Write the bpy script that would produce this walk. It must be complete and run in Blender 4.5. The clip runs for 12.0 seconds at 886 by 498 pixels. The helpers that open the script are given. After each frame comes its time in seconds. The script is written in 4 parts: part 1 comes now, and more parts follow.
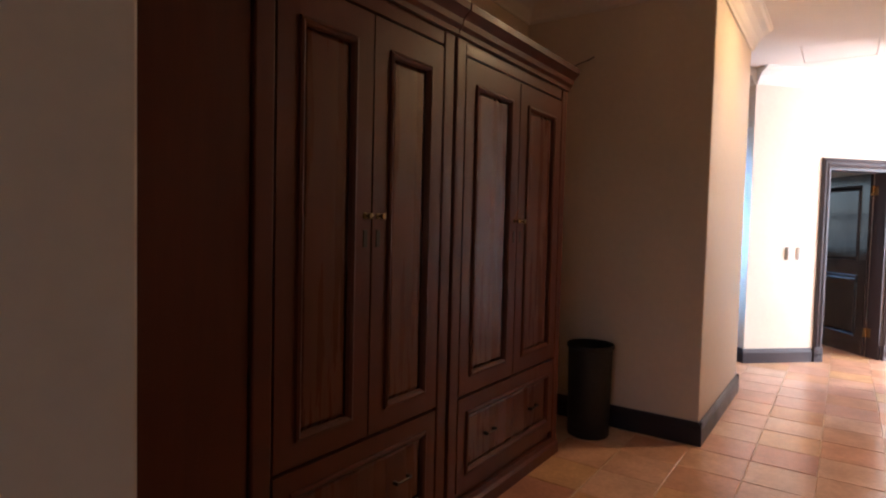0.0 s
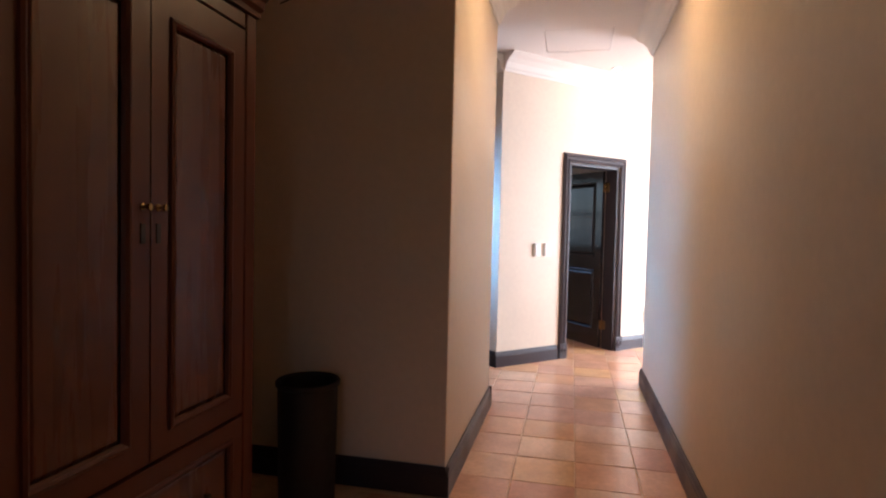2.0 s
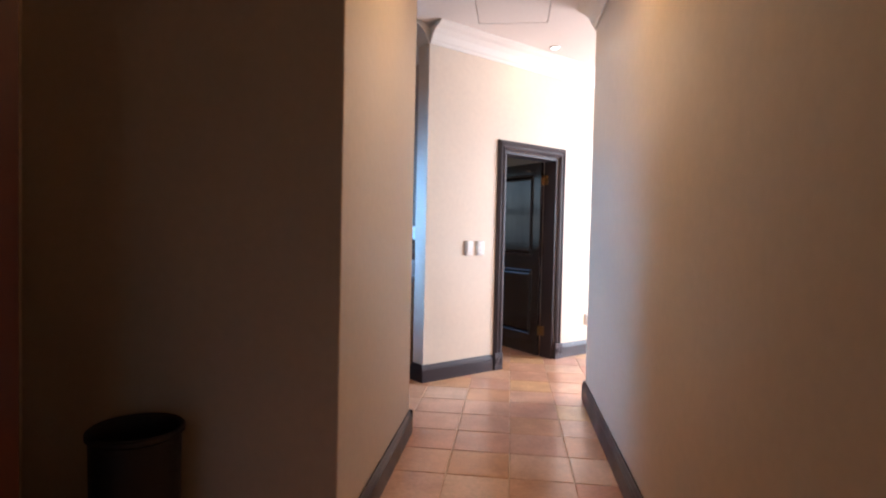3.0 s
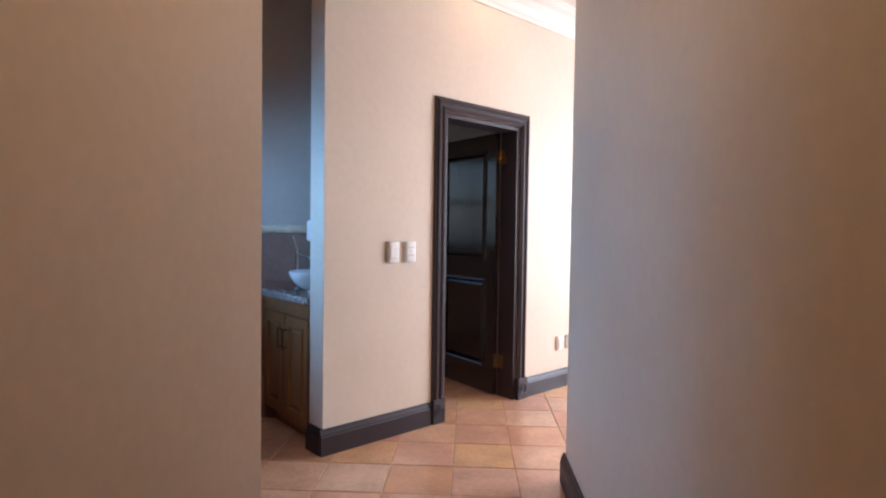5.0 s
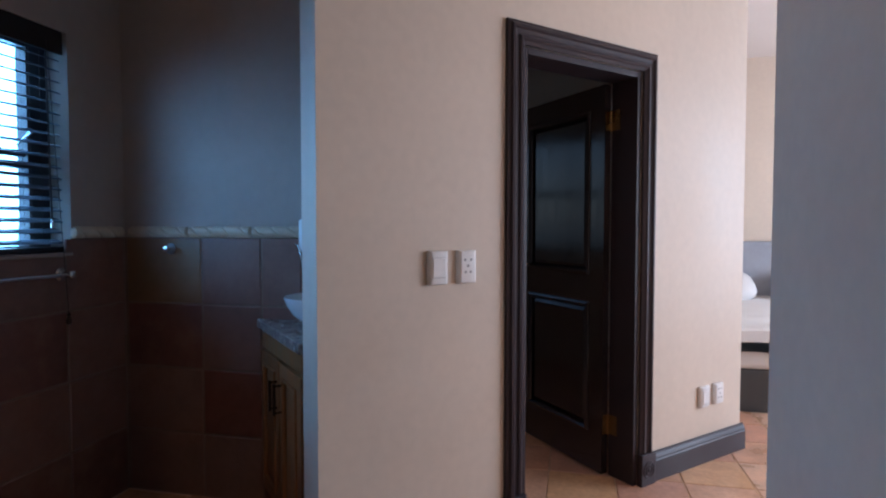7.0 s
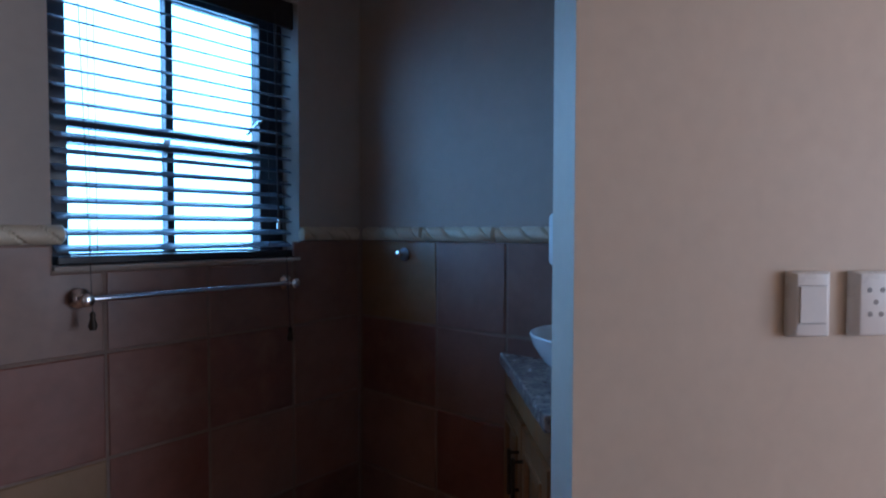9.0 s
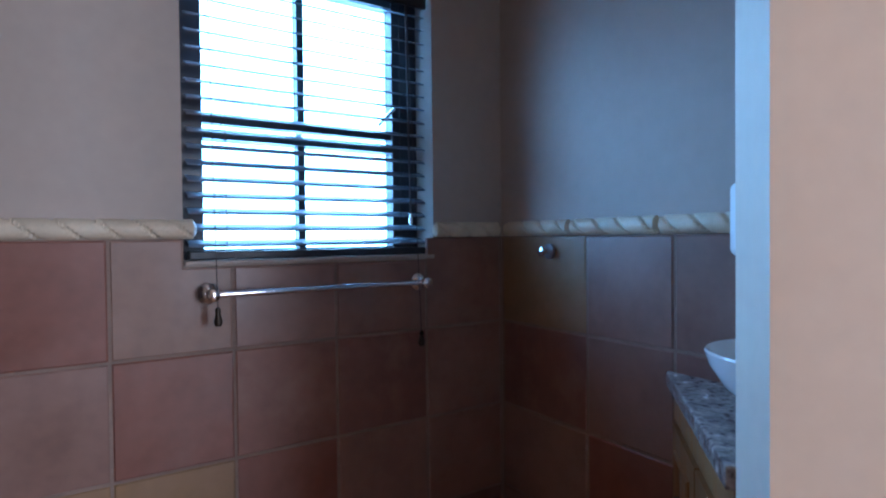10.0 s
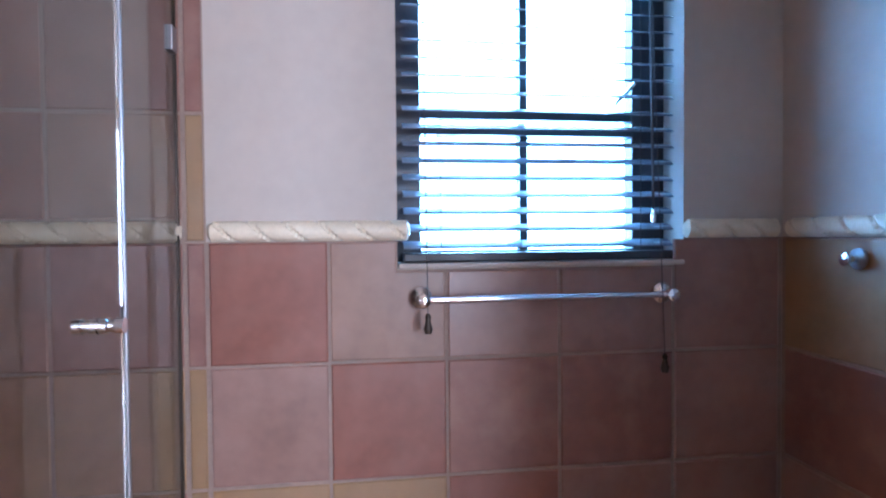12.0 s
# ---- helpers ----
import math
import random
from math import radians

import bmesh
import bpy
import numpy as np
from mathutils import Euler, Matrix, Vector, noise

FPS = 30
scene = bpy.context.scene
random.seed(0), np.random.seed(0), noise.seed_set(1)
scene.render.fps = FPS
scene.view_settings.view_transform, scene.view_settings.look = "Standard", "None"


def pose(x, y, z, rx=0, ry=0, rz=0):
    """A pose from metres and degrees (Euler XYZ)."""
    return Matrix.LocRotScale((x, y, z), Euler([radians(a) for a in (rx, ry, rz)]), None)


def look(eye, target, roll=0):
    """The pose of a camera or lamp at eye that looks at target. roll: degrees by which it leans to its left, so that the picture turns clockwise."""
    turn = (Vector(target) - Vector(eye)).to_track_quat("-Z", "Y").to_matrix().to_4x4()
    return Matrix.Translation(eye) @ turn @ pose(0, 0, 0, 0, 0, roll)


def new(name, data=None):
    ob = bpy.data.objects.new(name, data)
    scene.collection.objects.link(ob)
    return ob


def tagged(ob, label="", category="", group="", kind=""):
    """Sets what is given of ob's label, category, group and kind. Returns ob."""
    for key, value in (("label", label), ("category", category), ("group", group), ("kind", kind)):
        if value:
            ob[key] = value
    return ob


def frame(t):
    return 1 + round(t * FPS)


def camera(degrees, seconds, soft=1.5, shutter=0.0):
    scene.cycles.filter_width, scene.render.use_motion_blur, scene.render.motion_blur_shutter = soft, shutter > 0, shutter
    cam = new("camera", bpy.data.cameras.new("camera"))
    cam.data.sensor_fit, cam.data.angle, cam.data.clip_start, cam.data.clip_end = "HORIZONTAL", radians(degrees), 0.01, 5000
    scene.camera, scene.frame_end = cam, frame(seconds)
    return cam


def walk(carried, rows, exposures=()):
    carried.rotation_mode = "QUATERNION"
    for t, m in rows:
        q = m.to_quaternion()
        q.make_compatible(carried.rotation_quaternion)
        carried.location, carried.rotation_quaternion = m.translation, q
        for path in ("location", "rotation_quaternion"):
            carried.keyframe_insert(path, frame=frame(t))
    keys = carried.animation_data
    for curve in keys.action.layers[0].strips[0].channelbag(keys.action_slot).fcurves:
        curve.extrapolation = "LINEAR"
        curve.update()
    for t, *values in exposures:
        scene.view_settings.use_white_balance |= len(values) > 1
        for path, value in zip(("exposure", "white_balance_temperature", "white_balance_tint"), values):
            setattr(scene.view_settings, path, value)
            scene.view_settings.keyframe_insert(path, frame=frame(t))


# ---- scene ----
cam = camera(75.8, 12.0, soft=2.2)

PATH = [
    (0, (0.228, -7.112, 1.36), (-0.923, -5.479, 1.27), 1.4),
    (0.5, (0.153, -6.893, 1.399), (-0.792, -5.133, 1.309), 1.0),
    (1, (0.134, -6.62, 1.36), (-0.641, -4.778, 1.281), 1.3),
    (1.5, (0.116, -6.317, 1.348), (-0.486, -4.412, 1.27), 1.3),
    (2, (0.11, -6.011, 1.339), (-0.331, -4.061, 1.263), 1.3),
    (2.5, (0.11, -5.644, 1.294), (-0.2, -3.669, 1.232), 1.4),
    (3, (0.141, -5.29, 1.282), (-0.095, -3.305, 1.219), 1.3),
    (5, (0.24, -3.69, 1.28), (0.146, -1.693, 1.21), 0.8),
    (5.5, (0.287, -3.317, 1.272), (0.19, -1.321, 1.205), 0.6),
    (6, (0.335, -2.968, 1.283), (0.171, -0.976, 1.207), 0.6),
    (6.5, (0.278, -2.628, 1.294), (0.016, -0.647, 1.214), 0.3),
    (6.7, (0.273, -2.506, 1.292), (-0.052, -0.534, 1.214), 0.1),
    (8.3, (0.082, -1.793, 1.283), (-0.912, -0.059, 1.211), 0.4),
    (8.5, (0.043, -1.712, 1.277), (-1.039, -0.031, 1.213), 0.2),
    (9, (-0.055, -1.571, 1.28), (-1.344, -0.043, 1.214), 0.1),
    (9.5, (-0.14, -1.447, 1.237), (-1.628, -0.111, 1.207), -0.6),
    (10, (-0.181, -1.331, 1.233), (-1.856, -0.238, 1.197), -0.6),
    (10.5, (-0.238, -1.291, 1.219), (-2.042, -0.428, 1.194), -0.8),
    (11, (-0.281, -1.249, 1.232), (-2.179, -0.619, 1.193), -0.7),
    (11.5, (-0.327, -1.205, 1.243), (-2.277, -0.763, 1.2), -0.5),
    (12, (-0.367, -1.159, 1.253), (-2.349, -0.891, 1.204), -0.5),
]
walk(cam, [(t, look(eye, target, roll)) for t, eye, target, roll in PATH],
     exposures=[(0, 1.1, 5850, 13), (2.5, 0.45, 5850, 13), (5, -0.2, 5900, 14), (6.5, -0.9, 5550, 14), (8.5, -1.75, 5300, 14), (9.5, -0.95, 5300, 14), (10.5, 0.08, 5400, 15), (12, 0.85, 5250, 16)])
BED_W, BATH_W, BATH_FILL_W, SPARE_W, REAR_W = 295, 120, 48, 0.8, 0.42

# ---- world and light ----
world = bpy.data.worlds.new("world")
scene.world = world
world.use_nodes = True
wn = world.node_tree
sky = wn.nodes.new("ShaderNodeTexSky")
sky.sky_type, sky.sun_disc = "NISHITA", False
sky.sun_elevation, sky.sun_rotation = radians(50), radians(200)
wn.links.new(sky.outputs[0], wn.nodes["Background"].inputs[0])
wn.nodes["Background"].inputs[1].default_value = 0.12


def area(name, m, w, h, power, colour):
    d = bpy.data.lights.new(name, "AREA")
    d.shape, d.size, d.size_y, d.energy, d.color = "RECTANGLE", w, h, power, colour
    ob = new(name, d)
    ob.matrix_world = m
    return ob


sun = new("sun", bpy.data.lights.new("sun", "SUN"))
sun.data.energy, sun.data.angle, sun.data.color = 2.5, radians(0.5), (1, 0.95, 0.88)
sun.matrix_world = look((3, 8, 12), (0, 0, 0))
area("bedroom_daylight", look((4.96, 1.3, 1.5), (0, 1.3, 1.3)), 2.6, 2.2, BED_W, (0.88, 0.94, 1.0))
area("bathroom_daylight", look((-2.95, -0.5, 2.3), (0, -0.5, 1.0)), 2.6, 3.0, BATH_W, (0.45, 0.72, 1.0))
# Second lamp in the window opening, added to brighten the wall end facing it.
area("bathroom_window_fill", look((-2.11, -0.68, 1.64), (0, -0.68, 1.55)), 0.78, 0.92, BATH_FILL_W, (0.24, 0.58, 1.0))
area("spare_room_daylight", look((-2.2, 1.35, 1.6), (0, 1.35, 1.5)), 1.1, 1.1, SPARE_W, (0.35, 0.62, 1.0))
# Unseen lamp added behind the start point to brighten the near corridor.
area("rear_fill", look((0.14, -9.05, 1.3), (0.14, 0, 1.2)), 0.8, 2.0, REAR_W, (1.0, 0.88, 0.72))


def downlight_lamp(x, y, power):
    d = bpy.data.lights.new("downlight", "AREA")
    d.shape, d.size, d.energy, d.color = "DISK", 0.06, power, (1.0, 0.64, 0.30)
    new("downlight", d).matrix_world = pose(x, y, 2.985)


DOWNLIGHTS = [(0.5, 0.1, 1.5), (0.14, -2.7, 9.0), (0.0, -5.2, 0.1)]
for spot in DOWNLIGHTS:
    downlight_lamp(*spot)

# ---- materials ----


def material(name, colour, rough=0.5, metal=0.0, vary=0.12, scale=6.0, fine=60.0, bump=0.1, dist=0.002, spec=0.5, palette=None, coat=0.0, dark=None, stretch=(1, 1, 1), island=False, rvary=0.1, much=1.0, steps=False):
    """Two scales of mottling and a fine relief; palette gives pieces their own colours."""
    m = bpy.data.materials.new(name)
    m.use_nodes = True
    nt = m.node_tree
    p = nt.nodes["Principled BSDF"]
    L = nt.links.new
    tc = nt.nodes.new("ShaderNodeTexCoord")
    mp = nt.nodes.new("ShaderNodeMapping")
    mp.inputs["Scale"].default_value = stretch
    L(tc.outputs["Object"], mp.inputs[0])
    vec = mp.outputs[0]
    base = None
    if palette:
        info = nt.nodes.new("ShaderNodeNewGeometry" if island else "ShaderNodeObjectInfo")
        rnd = info.outputs["Random Per Island" if island else "Random"]
        ramp = nt.nodes.new("ShaderNodeValToRGB")
        ramp.color_ramp.interpolation = "CONSTANT" if steps else "LINEAR"
        while len(ramp.color_ramp.elements) < len(palette):
            ramp.color_ramp.elements.new(0.5)
        for i, c in enumerate(palette):
            e = ramp.color_ramp.elements[i]
            e.position, e.color = i / (len(palette) - (0 if steps else 1)), (*c, 1)
        L(rnd, ramp.inputs[0])
        base = ramp.outputs[0]
        add = nt.nodes.new("ShaderNodeVectorMath")
        add.operation = "MULTIPLY_ADD"
        com = nt.nodes.new("ShaderNodeCombineXYZ")
        for i in range(3):
            L(rnd, com.inputs[i])
        add.inputs[1].default_value = (37, 53, 71)
        L(com.outputs[0], add.inputs[0])
        L(vec, add.inputs[2])
        vec = add.outputs[0]
    n1 = nt.nodes.new("ShaderNodeTexNoise")
    n1.inputs["Scale"].default_value, n1.inputs["Detail"].default_value = scale, 5
    n2 = nt.nodes.new("ShaderNodeTexNoise")
    n2.inputs["Scale"].default_value, n2.inputs["Detail"].default_value = fine, 4
    L(vec, n1.inputs["Vector"])
    L(vec, n2.inputs["Vector"])

    def span(node, lo, hi, a=0.3, b=0.7):
        r = nt.nodes.new("ShaderNodeMapRange")
        r.inputs[1].default_value, r.inputs[2].default_value, r.inputs[3].default_value, r.inputs[4].default_value = a, b, lo, hi
        L(node.outputs[0], r.inputs[0])
        return r.outputs[0]

    mul = nt.nodes.new("ShaderNodeMath")
    mul.operation = "MULTIPLY"
    L(span(n1, 1 - vary, 1 + vary), mul.inputs[0])
    L(span(n2, 1 - vary * 0.5, 1 + vary * 0.5), mul.inputs[1])
    mix = nt.nodes.new("ShaderNodeVectorMath")
    mix.operation = "SCALE"
    if base is not None:
        L(base, mix.inputs[0])
    else:
        mix.inputs[0].default_value = colour
    L(mul.outputs[0], mix.inputs["Scale"])
    out = mix.outputs[0]
    if dark:
        mc = nt.nodes.new("ShaderNodeMix")
        mc.data_type = "RGBA"
        mc.inputs[7].default_value = (*dark, 1)
        n3 = nt.nodes.new("ShaderNodeTexNoise")
        n3.inputs["Scale"].default_value, n3.inputs["Detail"].default_value = scale * 2.3, 6
        L(vec, n3.inputs["Vector"])
        L(span(n3, 0.0, much, 0.48, 0.72), mc.inputs[0])
        L(out, mc.inputs[6])
        out = mc.outputs[2]
    L(out, p.inputs["Base Color"])
    L(span(n1, max(0.02, rough - rvary), min(1, rough + rvary)), p.inputs["Roughness"])
    p.inputs["Metallic"].default_value = metal
    p.inputs["Specular IOR Level"].default_value = spec
    p.inputs["Coat Weight"].default_value = coat
    p.inputs["Coat Roughness"].default_value = 0.15
    if bump:
        b = nt.nodes.new("ShaderNodeBump")
        b.inputs["Strength"].default_value, b.inputs["Distance"].default_value = bump, dist
        L(n2.outputs[0], b.inputs["Height"])
        L(b.outputs[0], p.inputs["Normal"])
    return m


PLASTER = material("cream_plaster", (0.70, 0.585, 0.47), 0.5, vary=0.05, scale=1.3, fine=25, bump=0.12, dist=0.004, spec=0.4)
# Plaster darkened so its colour carries the bathroom walls' shade.
BATH_PLASTER = material("dimmed_plaster", (0.44, 0.375, 0.325), 0.6, vary=0.05, scale=1.5, fine=25, bump=0.12, dist=0.004, spec=0.3)
CEIL = material("white_ceiling", (0.80, 0.74, 0.70), 0.8, vary=0.03, scale=1.5, fine=40, bump=0.05)
CORNICE = material("white_cornice", (0.78, 0.72, 0.66), 0.6, vary=0.03, scale=3, fine=40, bump=0.03)
DARKTRIM = material("dark_painted_wood", (0.038, 0.028, 0.033), 0.38, vary=0.07, scale=3, fine=50, bump=0.03, spec=0.3, stretch=(1, 1, 1))
WARDROBE = material("mahogany", (0.095, 0.024, 0.012), 0.38, vary=0.09, scale=4, fine=14, bump=0.02, stretch=(6, 6, 0.5), coat=0.05, spec=0.3)
WARDROBE_IN = material("mahogany_panel", (0.105, 0.030, 0.014), 0.28, rvary=0.03, vary=0.07, scale=3, fine=12, bump=0.02, stretch=(7, 7, 0.4), coat=0.15, spec=0.35)
DOORWOOD = material("dark_door_wood", (0.020, 0.014, 0.015), 0.16, vary=0.25, scale=4, fine=50, bump=0.05, stretch=(5, 5, 0.6), coat=0.8)
VANITY = material("oak_vanity", (0.27, 0.12, 0.045), 0.4, vary=0.3, scale=4, fine=45, bump=0.08, stretch=(6, 6, 0.6), coat=0.2)
GRANITE = material("granite", (0.30, 0.25, 0.23), 0.18, vary=0.35, scale=25, fine=130, bump=0.02, dark=(0.05, 0.04, 0.045))
TERRA = [(0.63, 0.32, 0.18), (0.72, 0.43, 0.23), (0.60, 0.28, 0.19), (0.70, 0.42, 0.27), (0.64, 0.35, 0.24), (0.74, 0.49, 0.34), (0.65, 0.33, 0.20)]
FLOORTILE = material("terracotta_floor_tile", (0.45, 0.24, 0.13), 0.24, vary=0.13, scale=5, fine=40, bump=0.06, dist=0.002, palette=TERRA, coat=0.0, rvary=0.03)
FLOORTILE_FAR = material("terracotta_floor_far", (0.45, 0.24, 0.13), 0.33, vary=0.16, scale=7, fine=70, bump=0.15, palette=TERRA, coat=0.1, island=True)
WALLPAL = [(0.225, 0.105, 0.078), (0.24, 0.138, 0.108), (0.18, 0.088, 0.068), (0.225, 0.128, 0.088), (0.21, 0.11, 0.084), (0.245, 0.132, 0.102), (0.205, 0.098, 0.076)]
WALLTILE = material("terracotta_wall_tile", (0.4, 0.2, 0.12), 0.38, vary=0.13, scale=4, fine=30, bump=0.08, dist=0.002, palette=WALLPAL, dark=(0.31, 0.19, 0.15), much=0.45, steps=True)
WALLTILE_RED = material("brick_red_wall_tile", (0.205, 0.080, 0.056), 0.38, vary=0.13, scale=4, fine=30, bump=0.08, dist=0.002, dark=(0.25, 0.125, 0.095), much=0.4)
WALLTILE_OCHRE = material("ochre_wall_tile", (0.25, 0.15, 0.075), 0.38, vary=0.13, scale=4, fine=30, bump=0.08, dist=0.002, dark=(0.29, 0.18, 0.12), much=0.4)
GROUT_FLOOR = material("floor_grout", (0.60, 0.40, 0.25), 0.7, vary=0.15, scale=10, fine=90, bump=0.2)
GROUT = material("grout", (0.25, 0.18, 0.145), 0.9, vary=0.15, scale=10, fine=90, bump=0.3)
ROPE = material("cream_stone_border", (0.62, 0.53, 0.40), 0.45, vary=0.08, scale=15, fine=120, bump=0.1)
WHITE = material("white_plastic", (0.80, 0.78, 0.76), 0.3, vary=0.02, bump=0)
PINHOLE = material("grey_hole", (0.30, 0.29, 0.29), 0.5, vary=0.05, bump=0)
GREYHOLE = material("dark_slot", (0.06, 0.06, 0.06), 0.6, vary=0.05, bump=0)
CERAMIC = material("white_ceramic", (0.82, 0.83, 0.84), 0.08, vary=0.01, bump=0, rvary=0.02)
CHROME = material("chrome", (0.75, 0.75, 0.77), 0.12, metal=1.0, vary=0.03, bump=0, rvary=0.05)
SATIN = material("satin_metal", (0.26, 0.26, 0.28), 0.4, metal=0.8, vary=0.05, bump=0)
BRASS = material("brass", (0.26, 0.17, 0.075), 0.3, metal=1.0, vary=0.1, bump=0)
BRONZE = material("dark_bronze", (0.05, 0.035, 0.025), 0.35, metal=0.6, vary=0.1, bump=0)
BIN = material("black_woven_bin", (0.012, 0.011, 0.012), 0.6, vary=0.2, scale=30, fine=150, bump=0.3)
# Black wood lifted to bluish grey, imitating daylight glow in the colour.
BLIND = material("glow_lifted_black_slats", (0.15, 0.17, 0.20), 0.3, vary=0.15, scale=5, fine=60, bump=0.03, stretch=(1, 0.2, 1))
SASH = material("black_window_frame", (0.018, 0.016, 0.02), 0.4, vary=0.1, bump=0.02)
CORD = material("dark_cord", (0.05, 0.04, 0.04), 0.8, vary=0.1, bump=0)
LINEN = material("white_linen", (0.80, 0.78, 0.76), 0.9, vary=0.04, scale=3, fine=80, bump=0.2)
GREYFAB = material("grey_fabric", (0.35, 0.36, 0.40), 0.9, vary=0.1, scale=5, fine=120, bump=0.2)
GROUND = material("garden_ground", (0.12, 0.12, 0.06), 0.95, vary=0.4, scale=0.6, fine=8, bump=0.3)

GLASS = bpy.data.materials.new("clear_glass")
GLASS.use_nodes = True
gp = GLASS.node_tree.nodes["Principled BSDF"]
gp.inputs["Base Color"].default_value = (0.95, 0.98, 0.97, 1)
gp.inputs["Roughness"].default_value = 0.0
gp.inputs["Transmission Weight"].default_value = 1.0
gp.inputs["IOR"].default_value = 1.45
BULB = bpy.data.materials.new("lit_bulb")
BULB.use_nodes = True
bp_ = BULB.node_tree.nodes["Principled BSDF"]
bp_.inputs["Emission Color"].default_value = (1, 0.9, 0.75, 1)
bp_.inputs["Emission Strength"].default_value = 12

# ---- mesh helpers ----


def box(bm, x0, x1, y0, y1, z0, z1):
    v = bmesh.ops.create_cube(bm, size=1)["verts"]
    for p in v:
        p.co = Vector(((x0 + x1) / 2 + p.co.x * (x1 - x0), (y0 + y1) / 2 + p.co.y * (y1 - y0), (z0 + z1) / 2 + p.co.z * (z1 - z0)))
    return v


def boxes(*ranges, bevel=0.0):
    bm = bmesh.new()
    for r in ranges:
        box(bm, *r)
    return rounded(bm, bevel) if bevel else bm


def rounded(bm, r, segments=2):
    bmesh.ops.bevel(bm, geom=list(bm.edges), offset=r, segments=segments, affect="EDGES", profile=0.5, clamp_overlap=True)
    return bm


def prism(poly, z0, z1, bm=None):
    """An upright prism on a plan outline."""
    bm = bm or bmesh.new()
    lo = [bm.verts.new((x, y, z0)) for x, y in poly]
    hi = [bm.verts.new((x, y, z1)) for x, y in poly]
    n = len(poly)
    bm.faces.new(hi)
    bm.faces.new(lo[::-1])
    for i in range(n):
        bm.faces.new((lo[i], lo[(i + 1) % n], hi[(i + 1) % n], hi[i]))
    bmesh.ops.recalc_face_normals(bm, faces=bm.faces)
    return bm


def sweep(profile, origin, along, out, up, length, bm=None):
    """A profile of (out, up) pairs drawn along a straight line."""
    bm = bm or bmesh.new()
    o, a, u, w = Vector(origin), Vector(along).normalized(), Vector(out).normalized(), Vector(up).normalized()
    ends = [[bm.verts.new(o + a * d + u * p + w * q) for p, q in profile] for d in (0, length)]
    n = len(profile)
    for i in range(n):
        bm.faces.new((ends[0][i], ends[0][(i + 1) % n], ends[1][(i + 1) % n], ends[1][i]))
    bm.faces.new(ends[0])
    bm.faces.new(ends[1][::-1])
    bmesh.ops.recalc_face_normals(bm, faces=bm.faces)
    return bm


def lathe(profile, steps=32, m=None, bm=None):
    """A surface of revolution from (radius, height) pairs, a closed outline where the ends meet the axis."""
    bm = bm or bmesh.new()
    rings = []
    for r, z in profile:
        if r < 1e-6:
            rings.append([bm.verts.new((0, 0, z))])
        else:
            rings.append([bm.verts.new((r * math.cos(2 * math.pi * i / steps), r * math.sin(2 * math.pi * i / steps), z)) for i in range(steps)])
    for a, b in zip(rings, rings[1:]):
        for i in range(steps):
            j = (i + 1) % steps
            q = [a[i % len(a)], a[j % len(a)], b[j % len(b)], b[i % len(b)]]
            q = list(dict.fromkeys(q))
            if len(q) > 2:
                bm.faces.new(q)
    bmesh.ops.recalc_face_normals(bm, faces=bm.faces)
    if m is not None:
        bmesh.ops.transform(bm, matrix=m, verts=bm.verts)
    return bm


def rod(p, q, r, steps=12, bm=None):
    p, q = Vector(p), Vector(q)
    d = (q - p).length
    turn = (q - p).to_track_quat("Z", "Y").to_matrix().to_4x4()
    b2 = lathe([(0, 0), (r, 0), (r, d), (0, d)], steps, Matrix.Translation(p) @ turn)
    if bm is None:
        return b2
    me = bpy.data.meshes.new("tmp")
    b2.to_mesh(me)
    bm.from_mesh(me)
    bpy.data.meshes.remove(me)
    return bm


def moved(bm, m):
    bmesh.ops.transform(bm, matrix=m, verts=bm.verts)
    return bm


def mesh_of(name, bm, mat, smooth=False):
    me = bpy.data.meshes.new(name)
    bm.to_mesh(me)
    bm.free()
    me.materials.append(mat)
    if smooth:
        for f in me.polygons:
            f.use_smooth = True
        me.set_sharp_from_angle(angle=radians(40))
    return me


def part(name, bm, mat, parent=None, label="", smooth=False):
    ob = new(name, mesh_of(name, bm, mat, smooth))
    if parent is not None:
        ob.parent = parent
    if label:
        ob["label"] = label
    return ob


def thing(name, label, category, at=(0, 0, 0), group="", kind="", turn=0.0):
    ob = new(name)
    ob.matrix_world = pose(*at, 0, 0, turn)
    return tagged(ob, label, category, group, kind)


def structure(name, bm, mat, label, category):
    return tagged(part(name, bm, mat), label, category, kind="structure")


R2 = math.sqrt(0.5)


def diag(s, back=0.0):
    """A plan point on the slanting wall: s along its face, back behind it."""
    return (s * R2 - back * R2, s * R2 + back * R2)


def diag_pose(s, z, back=0.0):
    """Local x along the wall, y into it, z up."""
    x, y = diag(s, back)
    return pose(x, y, z, 0, 0, 45)


H = 3.0            # ceiling
LX, RX = -0.472, 0.743  # corridor faces
LEND, REND = -1.769, -0.81
NIB = -3.278
NEAR = -6.76       # end of the wall before the wardrobe alcove
WX, KY = -1.855, 0.025  # bathroom window wall and hook wall
D0, D1, DT = -0.805, 1.755, 0.15  # slanting wall
O0, O1, OZ = 0.092, 0.85, 2.045   # its door opening
W0, W1, WZ0, WZ1 = -1.078, -0.278, 1.167, 2.12  # bathroom window

